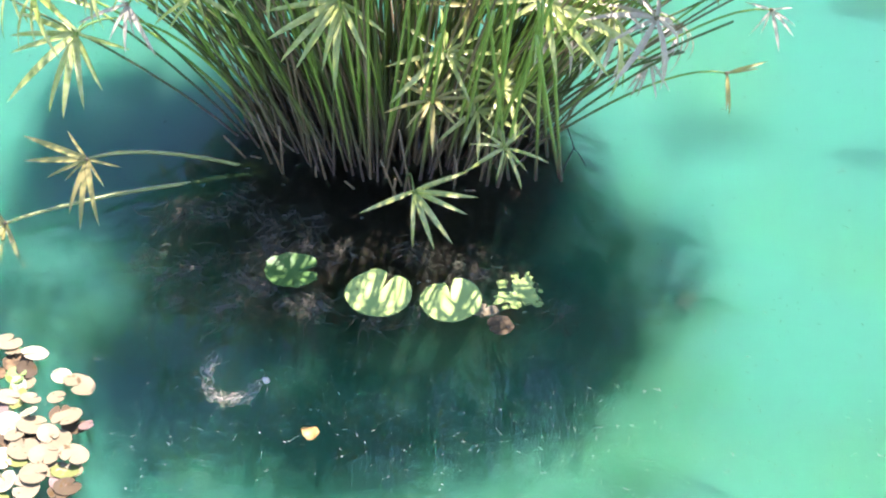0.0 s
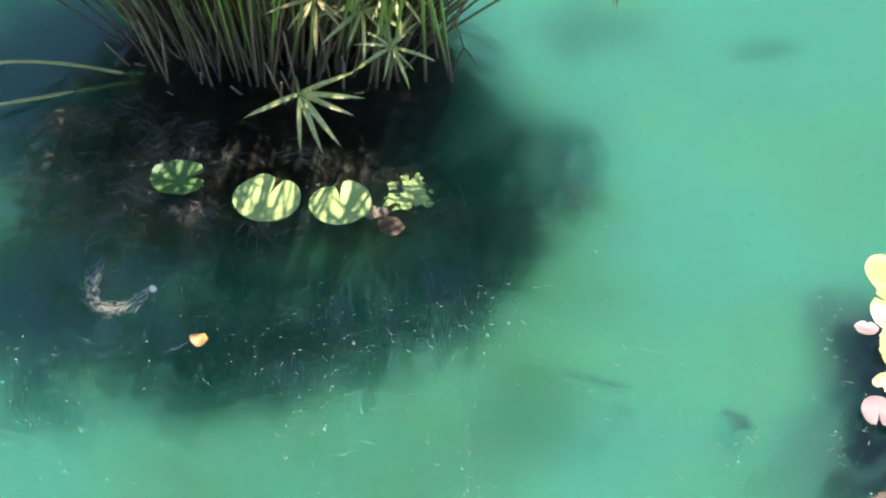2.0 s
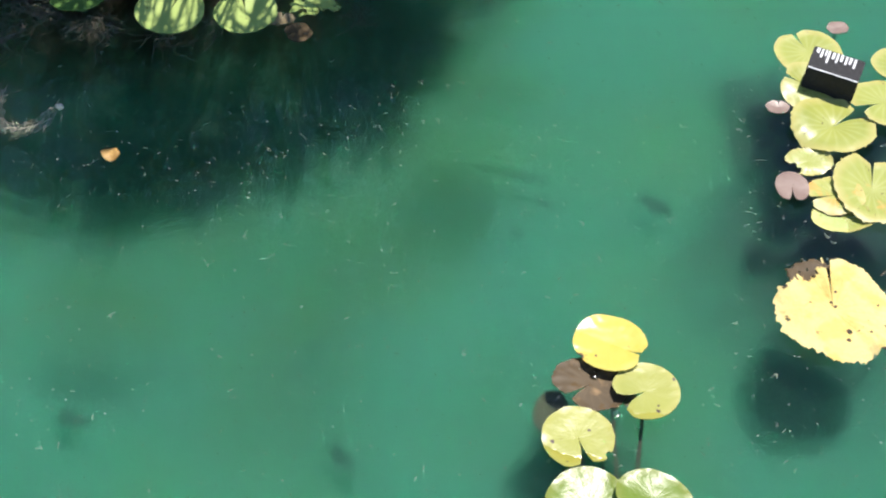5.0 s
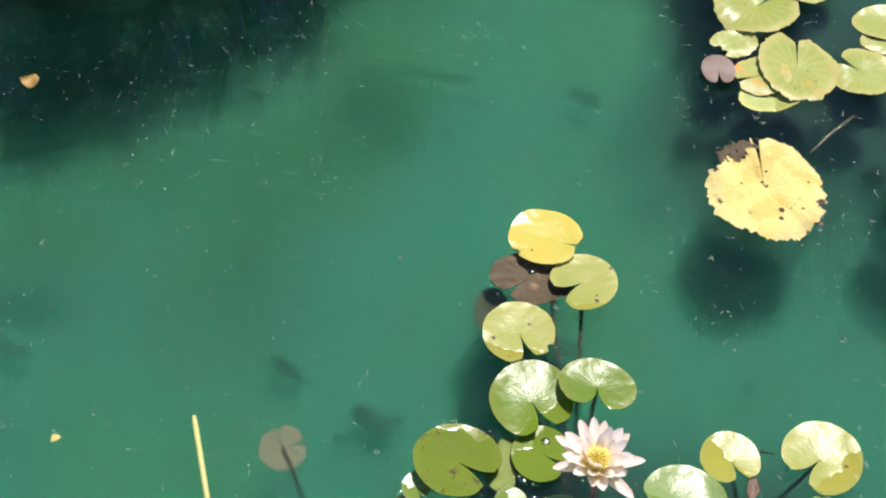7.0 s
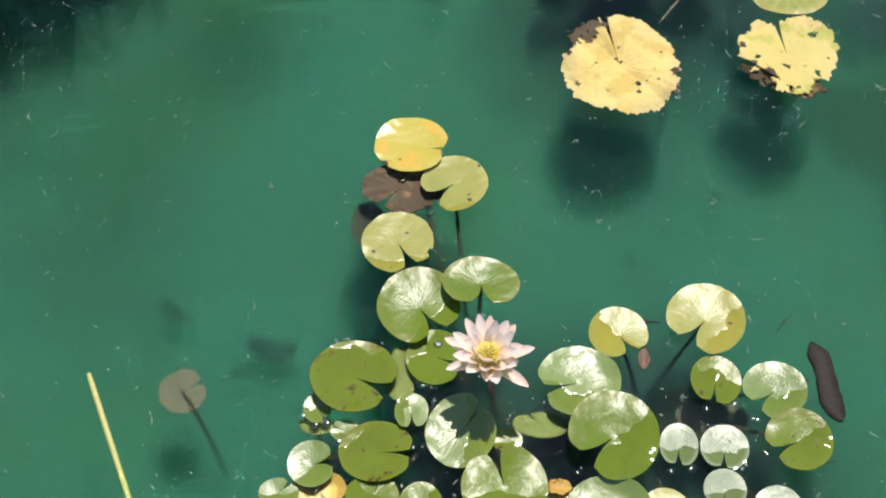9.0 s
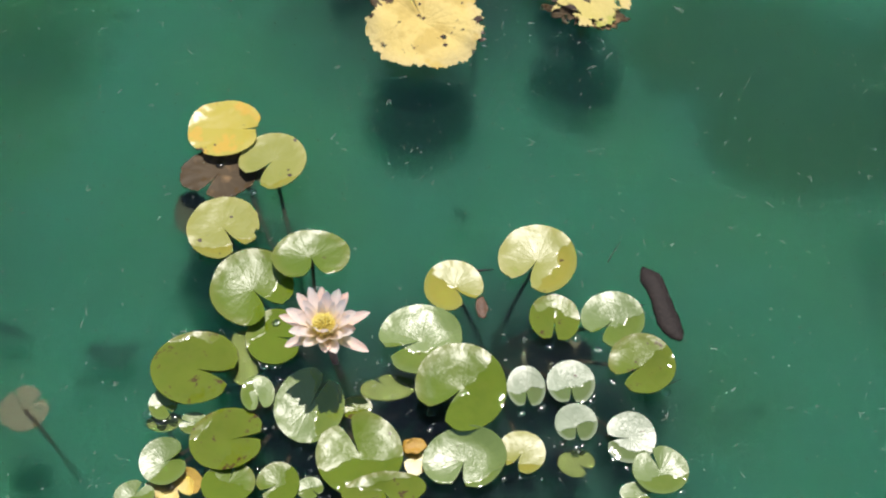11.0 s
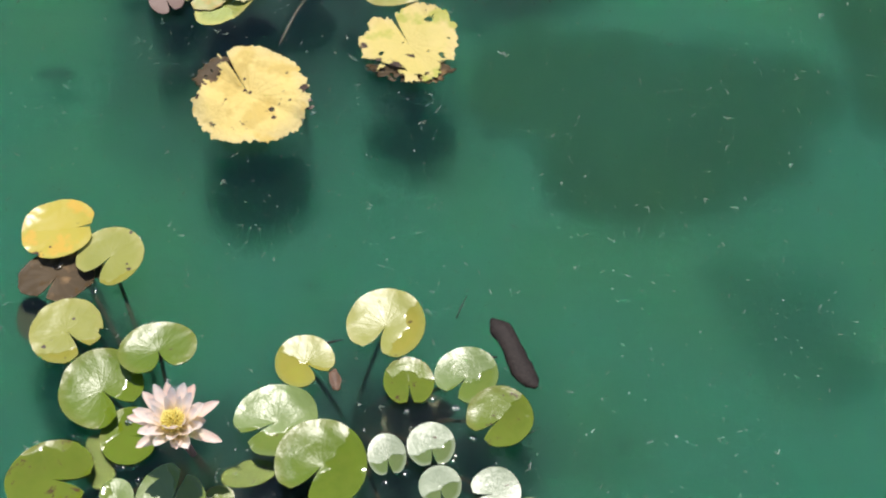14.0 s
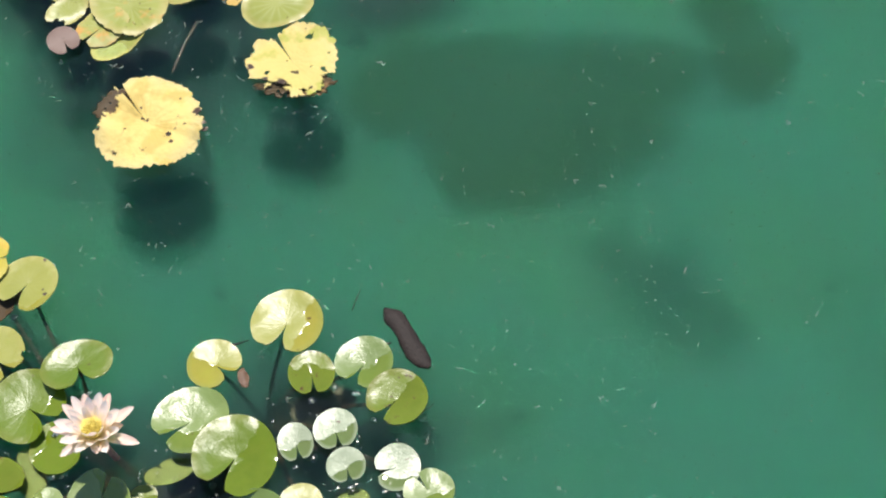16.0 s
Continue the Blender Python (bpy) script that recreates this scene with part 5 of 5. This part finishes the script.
# the crown's tall stems and unseen whorls, spread by where their shadows should fall
taken = [(a, c) for a, c, q in SHADED]
for i in range(CROWN):
    best = None
    for attempt in range(8):
        share = rng.random()
        if share < 0.30:
            sx, sy = rng.gauss(-0.12, 0.24), rng.triangular(1.82, 2.28, 2.17)
        elif share < 0.42:
            sx, sy = rng.uniform(-0.66, -0.16), rng.uniform(2.08, 2.55)
        elif share < 0.66:
            sx, sy = rng.triangular(0.06, 0.62, 0.18) + rng.gauss(0, 0.05), rng.triangular(1.98, 2.80, 2.36)
        elif share < 0.79:
            sx, sy = rng.gauss(-0.12, 0.22), rng.gauss(2.58, 0.10)
        elif share < 0.86:
            sx, sy = rng.uniform(-0.90, -0.40), rng.uniform(2.35, 3.10)
        else:
            sx, sy = rng.uniform(-0.78, -0.30), rng.uniform(2.65, 3.10)
        # open above the three pads, the bleached patch and the lower whorls
        if math.hypot(sx + 0.02, (sy - 2.15) * 1.9) < 0.21 or (sx < -0.60 and sy < 2.04) or sx > 0.22 + (sy - 1.98) * 0.9 + rng.gauss(0, 0.16) or any(math.hypot((sx - a) * 1.35, (sy - c) * (1.0 if sy > c else 2.3)) < q for a, c, q in SHADED):
            continue
        room = min(math.hypot(sx - a, sy - c) for a, c in taken)
        if best is None or room > best[0]:
            best = (room, sx, sy)
    if best is None:
        continue
    room, sx, sy = best
    taken.append((sx, sy))
    z = max(0.55, (2.33 - 0.67 * sy) / 1.172) + rng.uniform(0.0, 0.25)
    hub = Vector((sx + SUN_X * z - SEDGE_X, sy + SUN_Y * z - SEDGE_Y, z))
    th = math.atan2(hub.y, hub.x) + rng.uniform(-0.6, 0.6)
    rr = min(1.0, hub.xy.length * 1.6) * rng.uniform(0.6, 1.0)
    fx, fy = 0.30 * rr * math.cos(th), 0.21 * rr * math.sin(th)
    inner_stem(fx, fy, hub)
    whorl(hub, Vector((hub.x - fx, hub.y - fy, 0.9)), rng.uniform(0.14, 0.20), 16, "dry" if rng.random() < 0.2 else "green", i, False)

# unseen whorls added overhead to shade the roots beside the pads
for i, (sx, sy) in enumerate(((-0.44, 2.20), (-0.42, 2.33), (-0.22, 2.24), (-0.52, 2.26), (-0.33, 2.42), (-0.47, 2.12), (-0.56, 2.36))):
    z = 0.80 + 0.02 * (i % 4)
    hub = Vector((sx + SUN_X * z - SEDGE_X, sy + SUN_Y * z - SEDGE_Y, z))
    foot = Vector((hub.x * 0.4, hub.y * 0.4, -0.06))
    stem_part(bezier(foot, foot.lerp(hub, 0.3), foot.lerp(hub, 0.65) + Vector((0, 0, 0.06)), hub, 9), 0.0034, 0.0019, STEM)
    whorl(hub, Vector((hub.x * 0.5, hub.y * 0.5, 0.9)), 0.16, 16, "green", 300 + i, False)

# short broken stubs between the stems
for i in range(120):
    th, rr = rng.uniform(0, math.tau), math.sqrt(rng.uniform(0.3, 1.25))
    foot = Vector((0.33 * rr * math.cos(th), 0.24 * rr * math.sin(th), -0.06))
    tip = foot + Vector((rng.uniform(-0.05, 0.05) + 0.05 * math.cos(th), rng.uniform(-0.04, 0.04) + 0.05 * math.sin(th), rng.uniform(0.07, 0.26)))
    stem_part([foot, foot.lerp(tip, 0.5), tip], 0.0032, 0.0022, STEM_DRY)

# root ball below the stems
bm = bmesh.new()
bmesh.ops.create_icosphere(bm, subdivisions=5, radius=1.0)
for v in bm.verts:
    k = 1 + 0.16 * noise.noise(v.co * 2.1) + 0.10 * noise.noise(v.co * 6) + 0.06 * noise.noise(v.co * 15)
    v.co = Vector((v.co.x * 0.37 * k, v.co.y * 0.29 * k, v.co.z * 0.22 * k - 0.235))
part("root_ball", bm, ROOT, sedge, "dark brown matted roots")
# skirt of roots whose dark colour fills in the sedge's shadow core
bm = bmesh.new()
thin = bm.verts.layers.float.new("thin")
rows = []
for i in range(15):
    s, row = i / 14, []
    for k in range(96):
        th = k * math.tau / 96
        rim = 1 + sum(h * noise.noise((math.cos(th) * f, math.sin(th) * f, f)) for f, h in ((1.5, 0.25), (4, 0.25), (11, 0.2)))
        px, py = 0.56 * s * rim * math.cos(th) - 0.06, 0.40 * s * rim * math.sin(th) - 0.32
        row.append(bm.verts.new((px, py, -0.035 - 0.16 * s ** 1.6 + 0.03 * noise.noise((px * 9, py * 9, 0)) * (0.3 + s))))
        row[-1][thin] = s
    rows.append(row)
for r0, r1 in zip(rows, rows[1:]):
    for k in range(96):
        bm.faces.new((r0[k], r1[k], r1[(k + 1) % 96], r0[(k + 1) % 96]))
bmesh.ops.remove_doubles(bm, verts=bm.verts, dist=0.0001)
part("root_skirt", bm, SKIRT, sedge, "dark brown spread of roots and dead leaves under water, darkened for the sedge's shade")
bm = bmesh.new()
for i in range(420):
    th = rng.uniform(0, math.tau)
    rr = rng.uniform(0.75, 1.0)
    foot = Vector((0.40 * rr * math.cos(th), 0.31 * rr * math.sin(th), rng.uniform(-0.10, -0.015)))
    end = foot + Vector((math.cos(th) * rng.uniform(0.03, 0.2) + rng.uniform(-0.08, 0.08), math.sin(th) * rng.uniform(0.03, 0.2) + rng.uniform(-0.08, 0.08), -rng.uniform(0.01, 0.12)))
    end.z = max(end.z, -0.22)
    mid = foot.lerp(end, 0.5) + Vector((rng.uniform(-0.03, 0.03), rng.uniform(-0.03, 0.03), 0.012))
    mid.z = min(mid.z, -0.006)
    tube(bm, [foot, mid, end], [0.0014, 0.0011, 0.0005], 4)
tagged(part("roots", bm, ROOT, sedge, "loose fine roots"), kind="stuff")
bm = bmesh.new()
for i in range(330):
    th = rng.gauss(-0.35, 0.35) if rng.random() < 0.75 else rng.uniform(-2.6, -0.6)
    rr = rng.uniform(0.8, 1.15)
    foot = Vector((0.39 * rr * math.cos(th), 0.30 * rr * math.sin(th), rng.uniform(-0.03, -0.002)))
    way, l = th + rng.gauss(0, 0.9), rng.uniform(0.015, 0.07)
    end = foot + Vector((l * math.cos(way), l * math.sin(way), -rng.uniform(0.002, 0.03)))
    mid = foot.lerp(end, 0.5) + Vector((rng.gauss(0, 0.006), rng.gauss(0, 0.006), 0.0))
    tube(bm, [foot, mid, end], [0.0005, 0.0007, 0.0003], 4)
tagged(part("young_roots", bm, ROOT_RED, sedge, "reddish brown fuzz of young roots"), kind="stuff")

# ---- flat beads added at the pads' clefts and rims, for the waterline's sun glints ----
BEAD, t, b = material("water_bead")
b.inputs["Base Color"].default_value = (0.9, 0.95, 0.95, 1)
b.inputs["Roughness"].default_value = 0.12
b.inputs["Transmission Weight"].default_value = 1.0
b.inputs["IOR"].default_value = 1.33


def water_bead(x, y, z, r):
    bm = bmesh.new()
    bmesh.ops.create_uvsphere(bm, u_segments=16, v_segments=12, radius=1.0)
    for v in bm.verts:
        v.co = Vector((v.co.x * r, v.co.y * r, (v.co.z * 0.22 if v.co.z > 0 else v.co.z * 0.05) * r))
    thing("water_bead", bm, BEAD, "bead added at a lily pad's rim for the waterline's sun glint", "water drop", "water beads", at=(x, y, z))


water_bead(0.863, 0.693, 0.003, 0.0060)
water_bead(0.893, 0.690, 0.003, 0.0040)
water_bead(0.925, 0.682, 0.003, 0.0050)
water_bead(0.928, 0.650, 0.003, 0.0060)
water_bead(0.930, 0.558, 0.003, 0.0060)
water_bead(0.916, 0.598, 0.003, 0.0050)
water_bead(0.651, 0.685, 0.003, 0.0060)
water_bead(0.770, 0.618, 0.003, 0.0060)
water_bead(0.794, 0.617, 0.003, 0.0050)
water_bead(0.797, 0.545, 0.003, 0.0050)
water_bead(0.812, 0.531, 0.003, 0.0060)
water_bead(0.476, 0.846, 0.003, 0.0050)
water_bead(0.421, 0.784, 0.003, 0.0050)
water_bead(0.384, 0.731, 0.003, 0.0050)
water_bead(0.869, 0.825, 0.003, 0.0050)
water_bead(0.452, 0.690, 0.003, 0.0040)
water_bead(0.527, 0.675, 0.003, 0.0070)
water_bead(0.370, 0.916, 0.003, 0.0050)
water_bead(0.692, 0.656, 0.003, 0.0060)
water_bead(0.390, 0.716, 0.003, 0.0040)
water_bead(0.793, 0.707, 0.003, 0.0040)
water_bead(0.917, 0.594, 0.003, 0.0060)
water_bead(0.937, 0.552, 0.003, 0.0060)
water_bead(0.726, 0.527, 0.003, 0.0060)
water_bead(0.923, 0.654, 0.003, 0.0050)
water_bead(0.804, 0.551, 0.003, 0.0050)
water_bead(0.860, 0.467, 0.003, 0.0050)

# more glint beads, strewn along the pads' near rims
rng = random.Random(77)
for pad in [ob for ob in scene.objects if ob.name.startswith("lily_pad") and 0.2 < ob.location.x < 1.05 and 0.4 < ob.location.y < 1.4 and ob.location.z > 0.003]:
    reach = max(v.co.xy.length for v in pad.children[0].data.vertices)
    for k in range(rng.choice((1, 2, 2, 3))):
        d = radians(rng.gauss(-112, 32))
        water_bead(pad.location.x + reach * 1.02 * math.cos(d), pad.location.y + reach * 1.02 * math.sin(d), 0.003, rng.uniform(0.0040, 0.0085))

# ---- strands, motes and small litter ----
# a sunk pad on a bent stalk
low = lily_pad(0.117, 1.011, -0.05, 0.0378, 0.0380, -23, 8, "drab", "drab brown lily pad sunk on a bent stalk", cup=0.0, gap=12, ragged=0.05, holes=0.25, crown=(0.144, 0.906, -0.22))

# a dark pad rolled up on itself, just under the surface
bm = bmesh.new()
p0, p1 = Vector((1.063, 0.741, 0.002)), Vector((1.046, 0.604, 0.002))
way, n = (p1 - p0).normalized(), 14
side = Vector((-way.y, way.x, 0))
rows = []
for i in range(n + 1):
    s = i / n
    w = 0.0150 * (1 - abs(2 * s - 1) ** 6) * (1 - 0.22 * math.exp(-((s - 0.40) / 0.07) ** 2)) * (1 + 0.22 * noise.noise((s * 9, 4, 1))) + 0.003
    c = p0.lerp(p1, s) - (p0 + p1) / 2 + side * 0.004 * math.sin(s * 6)
    rows.append([bm.verts.new(c + side * (w * math.cos(k)) + Vector((0, 0, 0.004 * math.sin(k)))) for k in (0, 0.6, 1.3, 2.0, 2.6, 3.14, 3.9, 4.7, 5.5)])
for r0, r1 in zip(rows, rows[1:]):
    for k in range(9):
        bm.faces.new((r0[k], r1[k], r1[(k + 1) % 9], r0[(k + 1) % 9]))
bm.faces.new(rows[0][::-1])
bm.faces.new(rows[-1])
thing("rolled_leaf", bm, plain("rolled_brown", (0.020, 0.014, 0.011), (0.040, 0.029, 0.023), 40, 0.6, 0.001, 0.2), "dark brown rolled-up leaf floating beside the pads", "dead leaf", at=(p0 + p1) / 2)

# a yellow reed standing out of the water
bm = bmesh.new()
tube(bm, bezier(Vector((0, 0, 0.004)), Vector((0.003, -0.066, 0.006)), Vector((0.007, -0.151, 0.005)), Vector((0.014, -0.332, -0.03)), 12), [0.0034, 0.0046] + [0.0048] * 11, 7)
thing("reed", bm, REED, "yellow dry reed lying slanted in the water", "reed", at=(-0.011, 1.068, 0.0))

# an orange leaf and a pale scrap
bm = bmesh.new()
bmesh.ops.create_icosphere(bm, subdivisions=3, radius=0.016)
for v in bm.verts:
    k = 1 + 0.5 * noise.noise(v.co * 60)
    v.co = Vector((v.co.x * k, v.co.y * k * 0.9, v.co.z * 0.22 + 34 * (v.co.x ** 2)))
thing("fallen_leaf", bm, plain("orange_leaf", (0.34, 0.17, 0.035), (0.52, 0.34, 0.10), 60, 0.5), "curled orange-brown leaf afloat", "leaf", at=(-0.236, 1.790, 0.003))
bm = bmesh.new()
bmesh.ops.create_icosphere(bm, subdivisions=3, radius=0.007)
for v in bm.verts:
    v.co *= 1 + 0.6 * noise.noise(v.co * 120)
    v.co.z *= 0.5
thing("petal_scrap", bm, plain("petal_scrap", (0.75, 0.62, 0.42), (0.82, 0.72, 0.55), 60, 0.5), "small pale scrap of a petal afloat", "petal", at=(-0.332, 1.917, 0.003))

# wisps of algae round the sedge
rng = random.Random(21)
bm = bmesh.new()
for tuft in range(150):
    if rng.random() < 0.72:
        tx, ty = rng.uniform(-0.62, -0.26), rng.uniform(2.10, 2.46)
    else:
        tx, ty = rng.gauss(-0.15, 0.26), rng.uniform(2.02, 2.34)
    td, tz, size = rng.uniform(-2.6, -0.5), -rng.uniform(0.0, 0.03), rng.uniform(0.5, 1.2)
    for i in range(32):
        x, y, z = tx + rng.gauss(0, 0.016 * size), ty + rng.gauss(0, 0.020 * size), tz - rng.uniform(0, 0.008)
        d, l, bend = td + rng.gauss(0, 0.6), rng.uniform(0.012, 0.060) * size, rng.gauss(0, 0.7)
        pts = [Vector((x + l * s * math.cos(d + bend * s), y + l * s * math.sin(d + bend * s), (z - 0.006 * s if tuft % 3 else 0.001))) for s in (0, 0.35, 0.7, 1)]
        tube(bm, pts, [0.00012, 0.00034, 0.00030, 0.0001], 3)
thing("algae_strands", bm, WISP, "fine brown algae wisps drifting round the sedge's foot", "algae", kind="stuff")
bm = bmesh.new()
loop = [Vector((-0.334, 1.928, 0.001)), Vector((-0.362, 1.884, 0.001)), Vector((-0.403, 1.864, 0.001)), Vector((-0.436, 1.888, 0.001)), Vector((-0.450, 1.938, 0.001)), Vector((-0.433, 1.975, 0.001))]
for i in range(240):
    k = rng.randrange(5)
    a0, a1 = loop[k], loop[k + 1]
    w = Vector((rng.gauss(0, 0.007), rng.gauss(0, 0.007), rng.uniform(-0.003, 0.001)))
    m0 = a0.lerp(a1, rng.uniform(0, 1)) + w
    m1 = m0 + (a1 - a0) * rng.uniform(0.15, 0.5) + Vector((rng.gauss(0, 0.006), rng.gauss(0, 0.006), 0))
    tube(bm, [m0, m0.lerp(m1, 0.5) + Vector((rng.gauss(0, 0.003), rng.gauss(0, 0.003), 0)), m1], [0.0002, 0.0005, 0.0001], 4)
thing("algae_loop", bm, plain("pale_algae", (0.42, 0.37, 0.29), (0.62, 0.55, 0.45), 40, 0.9, 0.0, 0.05), "pale curl of algae strands under the surface", "algae", kind="stuff")

# pale motes and husks afloat, singly and in small tufts
bm = bmesh.new()
for i in range(4600):
    x, y = rng.uniform(-1.1, 2.3), rng.uniform(0.3, 3.2)
    if rng.random() < 0.2:
        y = 2.0 + rng.gauss(0, 0.25)
    if rng.random() < (0.75 if y > 2.3 else 0.5 if y > 1.5 else 0.1):
        continue
    d0 = rng.uniform(0, math.tau)
    for k in range(1 if rng.random() < 0.8 else rng.randrange(2, 5)):
        d = d0 + k * rng.uniform(0.4, 1.4)
        l, w = 0.0011 + 0.0060 * rng.random() ** 2.8, rng.uniform(0.0004, 0.0008) * (0.42 if y > 1.5 else 0.8)
        u, v = Vector((math.cos(d), math.sin(d), 0)), Vector((-math.sin(d), math.cos(d), 0))
        c = Vector((x, y, 0.0012)) + u * l
        b0 = [bm.verts.new(c + q) for q in (-u * l, -v * w + Vector((0, 0, 0.0005)), u * l, v * w + Vector((0, 0, 0.0005)), Vector((0, 0, -0.0008)))]
        bm.faces.new((b0[0], b0[1], b0[2], b0[3]))
        for e in range(4):
            bm.faces.new((b0[(e + 1) % 4], b0[e], b0[4]))
thing("floating_motes", bm, MOTE, "pale motes and husks afloat on the pond", "debris", kind="stuff", smooth=False)
bm = bmesh.new()
for i in range(4600):
    c, r = Vector((rng.uniform(-0.6, 2.3), rng.uniform(0.1, 1.9), 0.0014)), 0.0008 + 0.0012 * rng.random() ** 2
    b0 = [bm.verts.new(c + r * Vector((math.cos(k * 2.1), math.sin(k * 2.1), 0))) for k in range(3)] + [bm.verts.new(c + Vector((0, 0, r * 0.6)))]
    for e in range(3):
        bm.faces.new((b0[e], b0[(e + 1) % 3], b0[3]))
thing("floating_specks", bm, MOTE_FINE, "fine whitish specks afloat on the pond", "debris", kind="stuff", smooth=False)

# pale stalk of the golden pad
bm = bmesh.new()
tube(bm, [Vector((1.102, 1.413, -0.006)), Vector((1.162, 1.457, -0.014)), Vector((1.222, 1.501, -0.045))], 0.0021, 6)
thing("loose_stalk", bm, plain("pale_stalk", (0.16, 0.12, 0.095), (0.22, 0.16, 0.12), 40, 0.5), "pale brown lily stalk just under water", "stalk")

# twigs and scraps
TWIG = plain("dark_twig", (0.02, 0.017, 0.015), (0.05, 0.04, 0.03), 60, 0.7)


def twig(points, radius, label):
    bm = bmesh.new()
    c = points[0]
    tube(bm, [p - c for p in points], [radius] * (len(points) - 1) + [radius * 0.4], 6)
    return thing("twig", bm, TWIG, label, "twig", at=c)


twig([Vector((0.243, 2.508, -0.026)), Vector((0.266, 2.568, 0.014)), Vector((0.286, 2.615, 0.024)), Vector((0.274, 2.666, 0.034)), Vector((0.262, 2.710, 0.039))], 0.0017, "thin dark bent twig poking out beside the sedge")
twig([Vector((0.286, 2.615, 0.022)), Vector((0.300, 2.585, 0.024)), Vector((0.311, 2.562, 0.016))], 0.0013, "short dark twig leaning on a bent one")
twig([Vector((1.019, 0.775, 0.004)), Vector((1.036, 0.786, 0.005)), Vector((1.058, 0.798, 0.004))], 0.0012, "thin dark twig afloat near the rolled leaf")
twig([Vector((0.816, 0.881, 0.000)), Vector((0.831, 0.862, 0.006)), Vector((0.855, 0.851, 0.007))], 0.0021, "dark stalk end beside a yellow-green pad")
twig([Vector((1.028, 0.682, 0.005)), Vector((1.010, 0.692, 0.005)), Vector((0.992, 0.698, 0.000))], 0.0016, "thin dark stalk end at the rolled leaf")
twig([Vector((0.938, 0.572, 0.005)), Vector((0.973, 0.550, 0.007)), Vector((1.006, 0.547, 0.008))], 0.0009, "fine pale straw across an olive pad's rim")


def scrap(x, y, r, stretch, turn, mat, label):
    """A small curled piece of leaf afloat."""
    bm = bmesh.new()
    bmesh.ops.create_icosphere(bm, subdivisions=3, radius=r)
    for v in bm.verts:
        k = 1 + 0.4 * noise.noise(v.co / r * 1.7 + Vector((x * 9, y * 9, 0)))
        v.co = Vector((v.co.x * k * stretch, v.co.y * k, v.co.z * 0.25 + 0.5 * v.co.y ** 2 / r))
    ob = thing("leaf_scrap", bm, mat, label, "leaf", at=(x, y, 0.004))
    ob.rotation_euler = (0, 0, radians(turn))


scrap(0.805, 0.801, 0.009, 2.0, 65, plain("brown_scrap", (0.12, 0.06, 0.03), (0.22, 0.12, 0.06), 60, 0.5), "small brown curled leaf between the yellow-green pads")
scrap(-0.221, 1.065, 0.006, 1.3, 20, plain("yellow_scrap", (0.55, 0.42, 0.10), (0.62, 0.50, 0.18), 60, 0.5), "tiny yellow scrap of leaf afloat")
scrap(0.603, 0.648, 0.012, 1.5, -20, plain("orange_scrap", (0.55, 0.30, 0.04), (0.62, 0.42, 0.08), 60, 0.5), "orange dead leaf between the crowded pads")

# plant label: a black block with a sloping face
plate = new("plant_label")
plate.location, plate.rotation_euler = (1.071, 1.862, 0.0), (0, 0, radians(-30))
tagged(plate, "black plant label block with white lettering among the lily pads", "label")
LABEL_W, LABEL_D, LABEL_H, LABEL_RISE = 0.100, 0.046, 0.062, 0.016
bm = bmesh.new()
v = [bm.verts.new(p) for p in ((0, 0, -0.05), (LABEL_W, 0, -0.05), (LABEL_W, LABEL_D, -0.05), (0, LABEL_D, -0.05), (0, 0, LABEL_H), (LABEL_W, 0, LABEL_H), (LABEL_W, LABEL_D, LABEL_H + LABEL_RISE), (0, LABEL_D, LABEL_H + LABEL_RISE))]
for f in ((3, 2, 1, 0), (4, 5, 6, 7), (0, 1, 5, 4), (1, 2, 6, 5), (2, 3, 7, 6), (3, 0, 4, 7)):
    bm.faces.new([v[k] for k in f])
bmesh.ops.bevel(bm, geom=bm.edges[:], offset=0.0012, segments=2, affect="EDGES")
part("block", bm, LABEL_BLACK, plate, smooth=False)


def on_face(x, y, w, h):
    """A raised white bar on the label's sloping face."""
    bm = bmesh.new()
    slope = math.atan2(LABEL_RISE, LABEL_D)
    bmesh.ops.create_cube(bm, size=1.0, matrix=Matrix.Translation((x, y * math.cos(slope), LABEL_H + y * math.sin(slope) + 0.0006)) @ Matrix.Rotation(slope, 4, "X") @ Matrix.Diagonal((w, h, 0.001, 1)))
    return bm


part("rim", on_face(LABEL_W / 2, 0.0016, LABEL_W - 0.004, 0.0018), LABEL_WHITE, plate, "thin white lower edge", smooth=False)
for x, w, h in ((0.010, 0.006, 0.010), (0.018, 0.004, 0.018), (0.025, 0.003, 0.012), (0.031, 0.004, 0.026), (0.040, 0.005, 0.014), (0.048, 0.004, 0.019), (0.056, 0.005, 0.014), (0.065, 0.004, 0.017), (0.073, 0.005, 0.014), (0.082, 0.004, 0.020)):
    y = 0.046 - h / 2
    part("bar", on_face(x, y, w, h), LABEL_WHITE, plate, smooth=False)
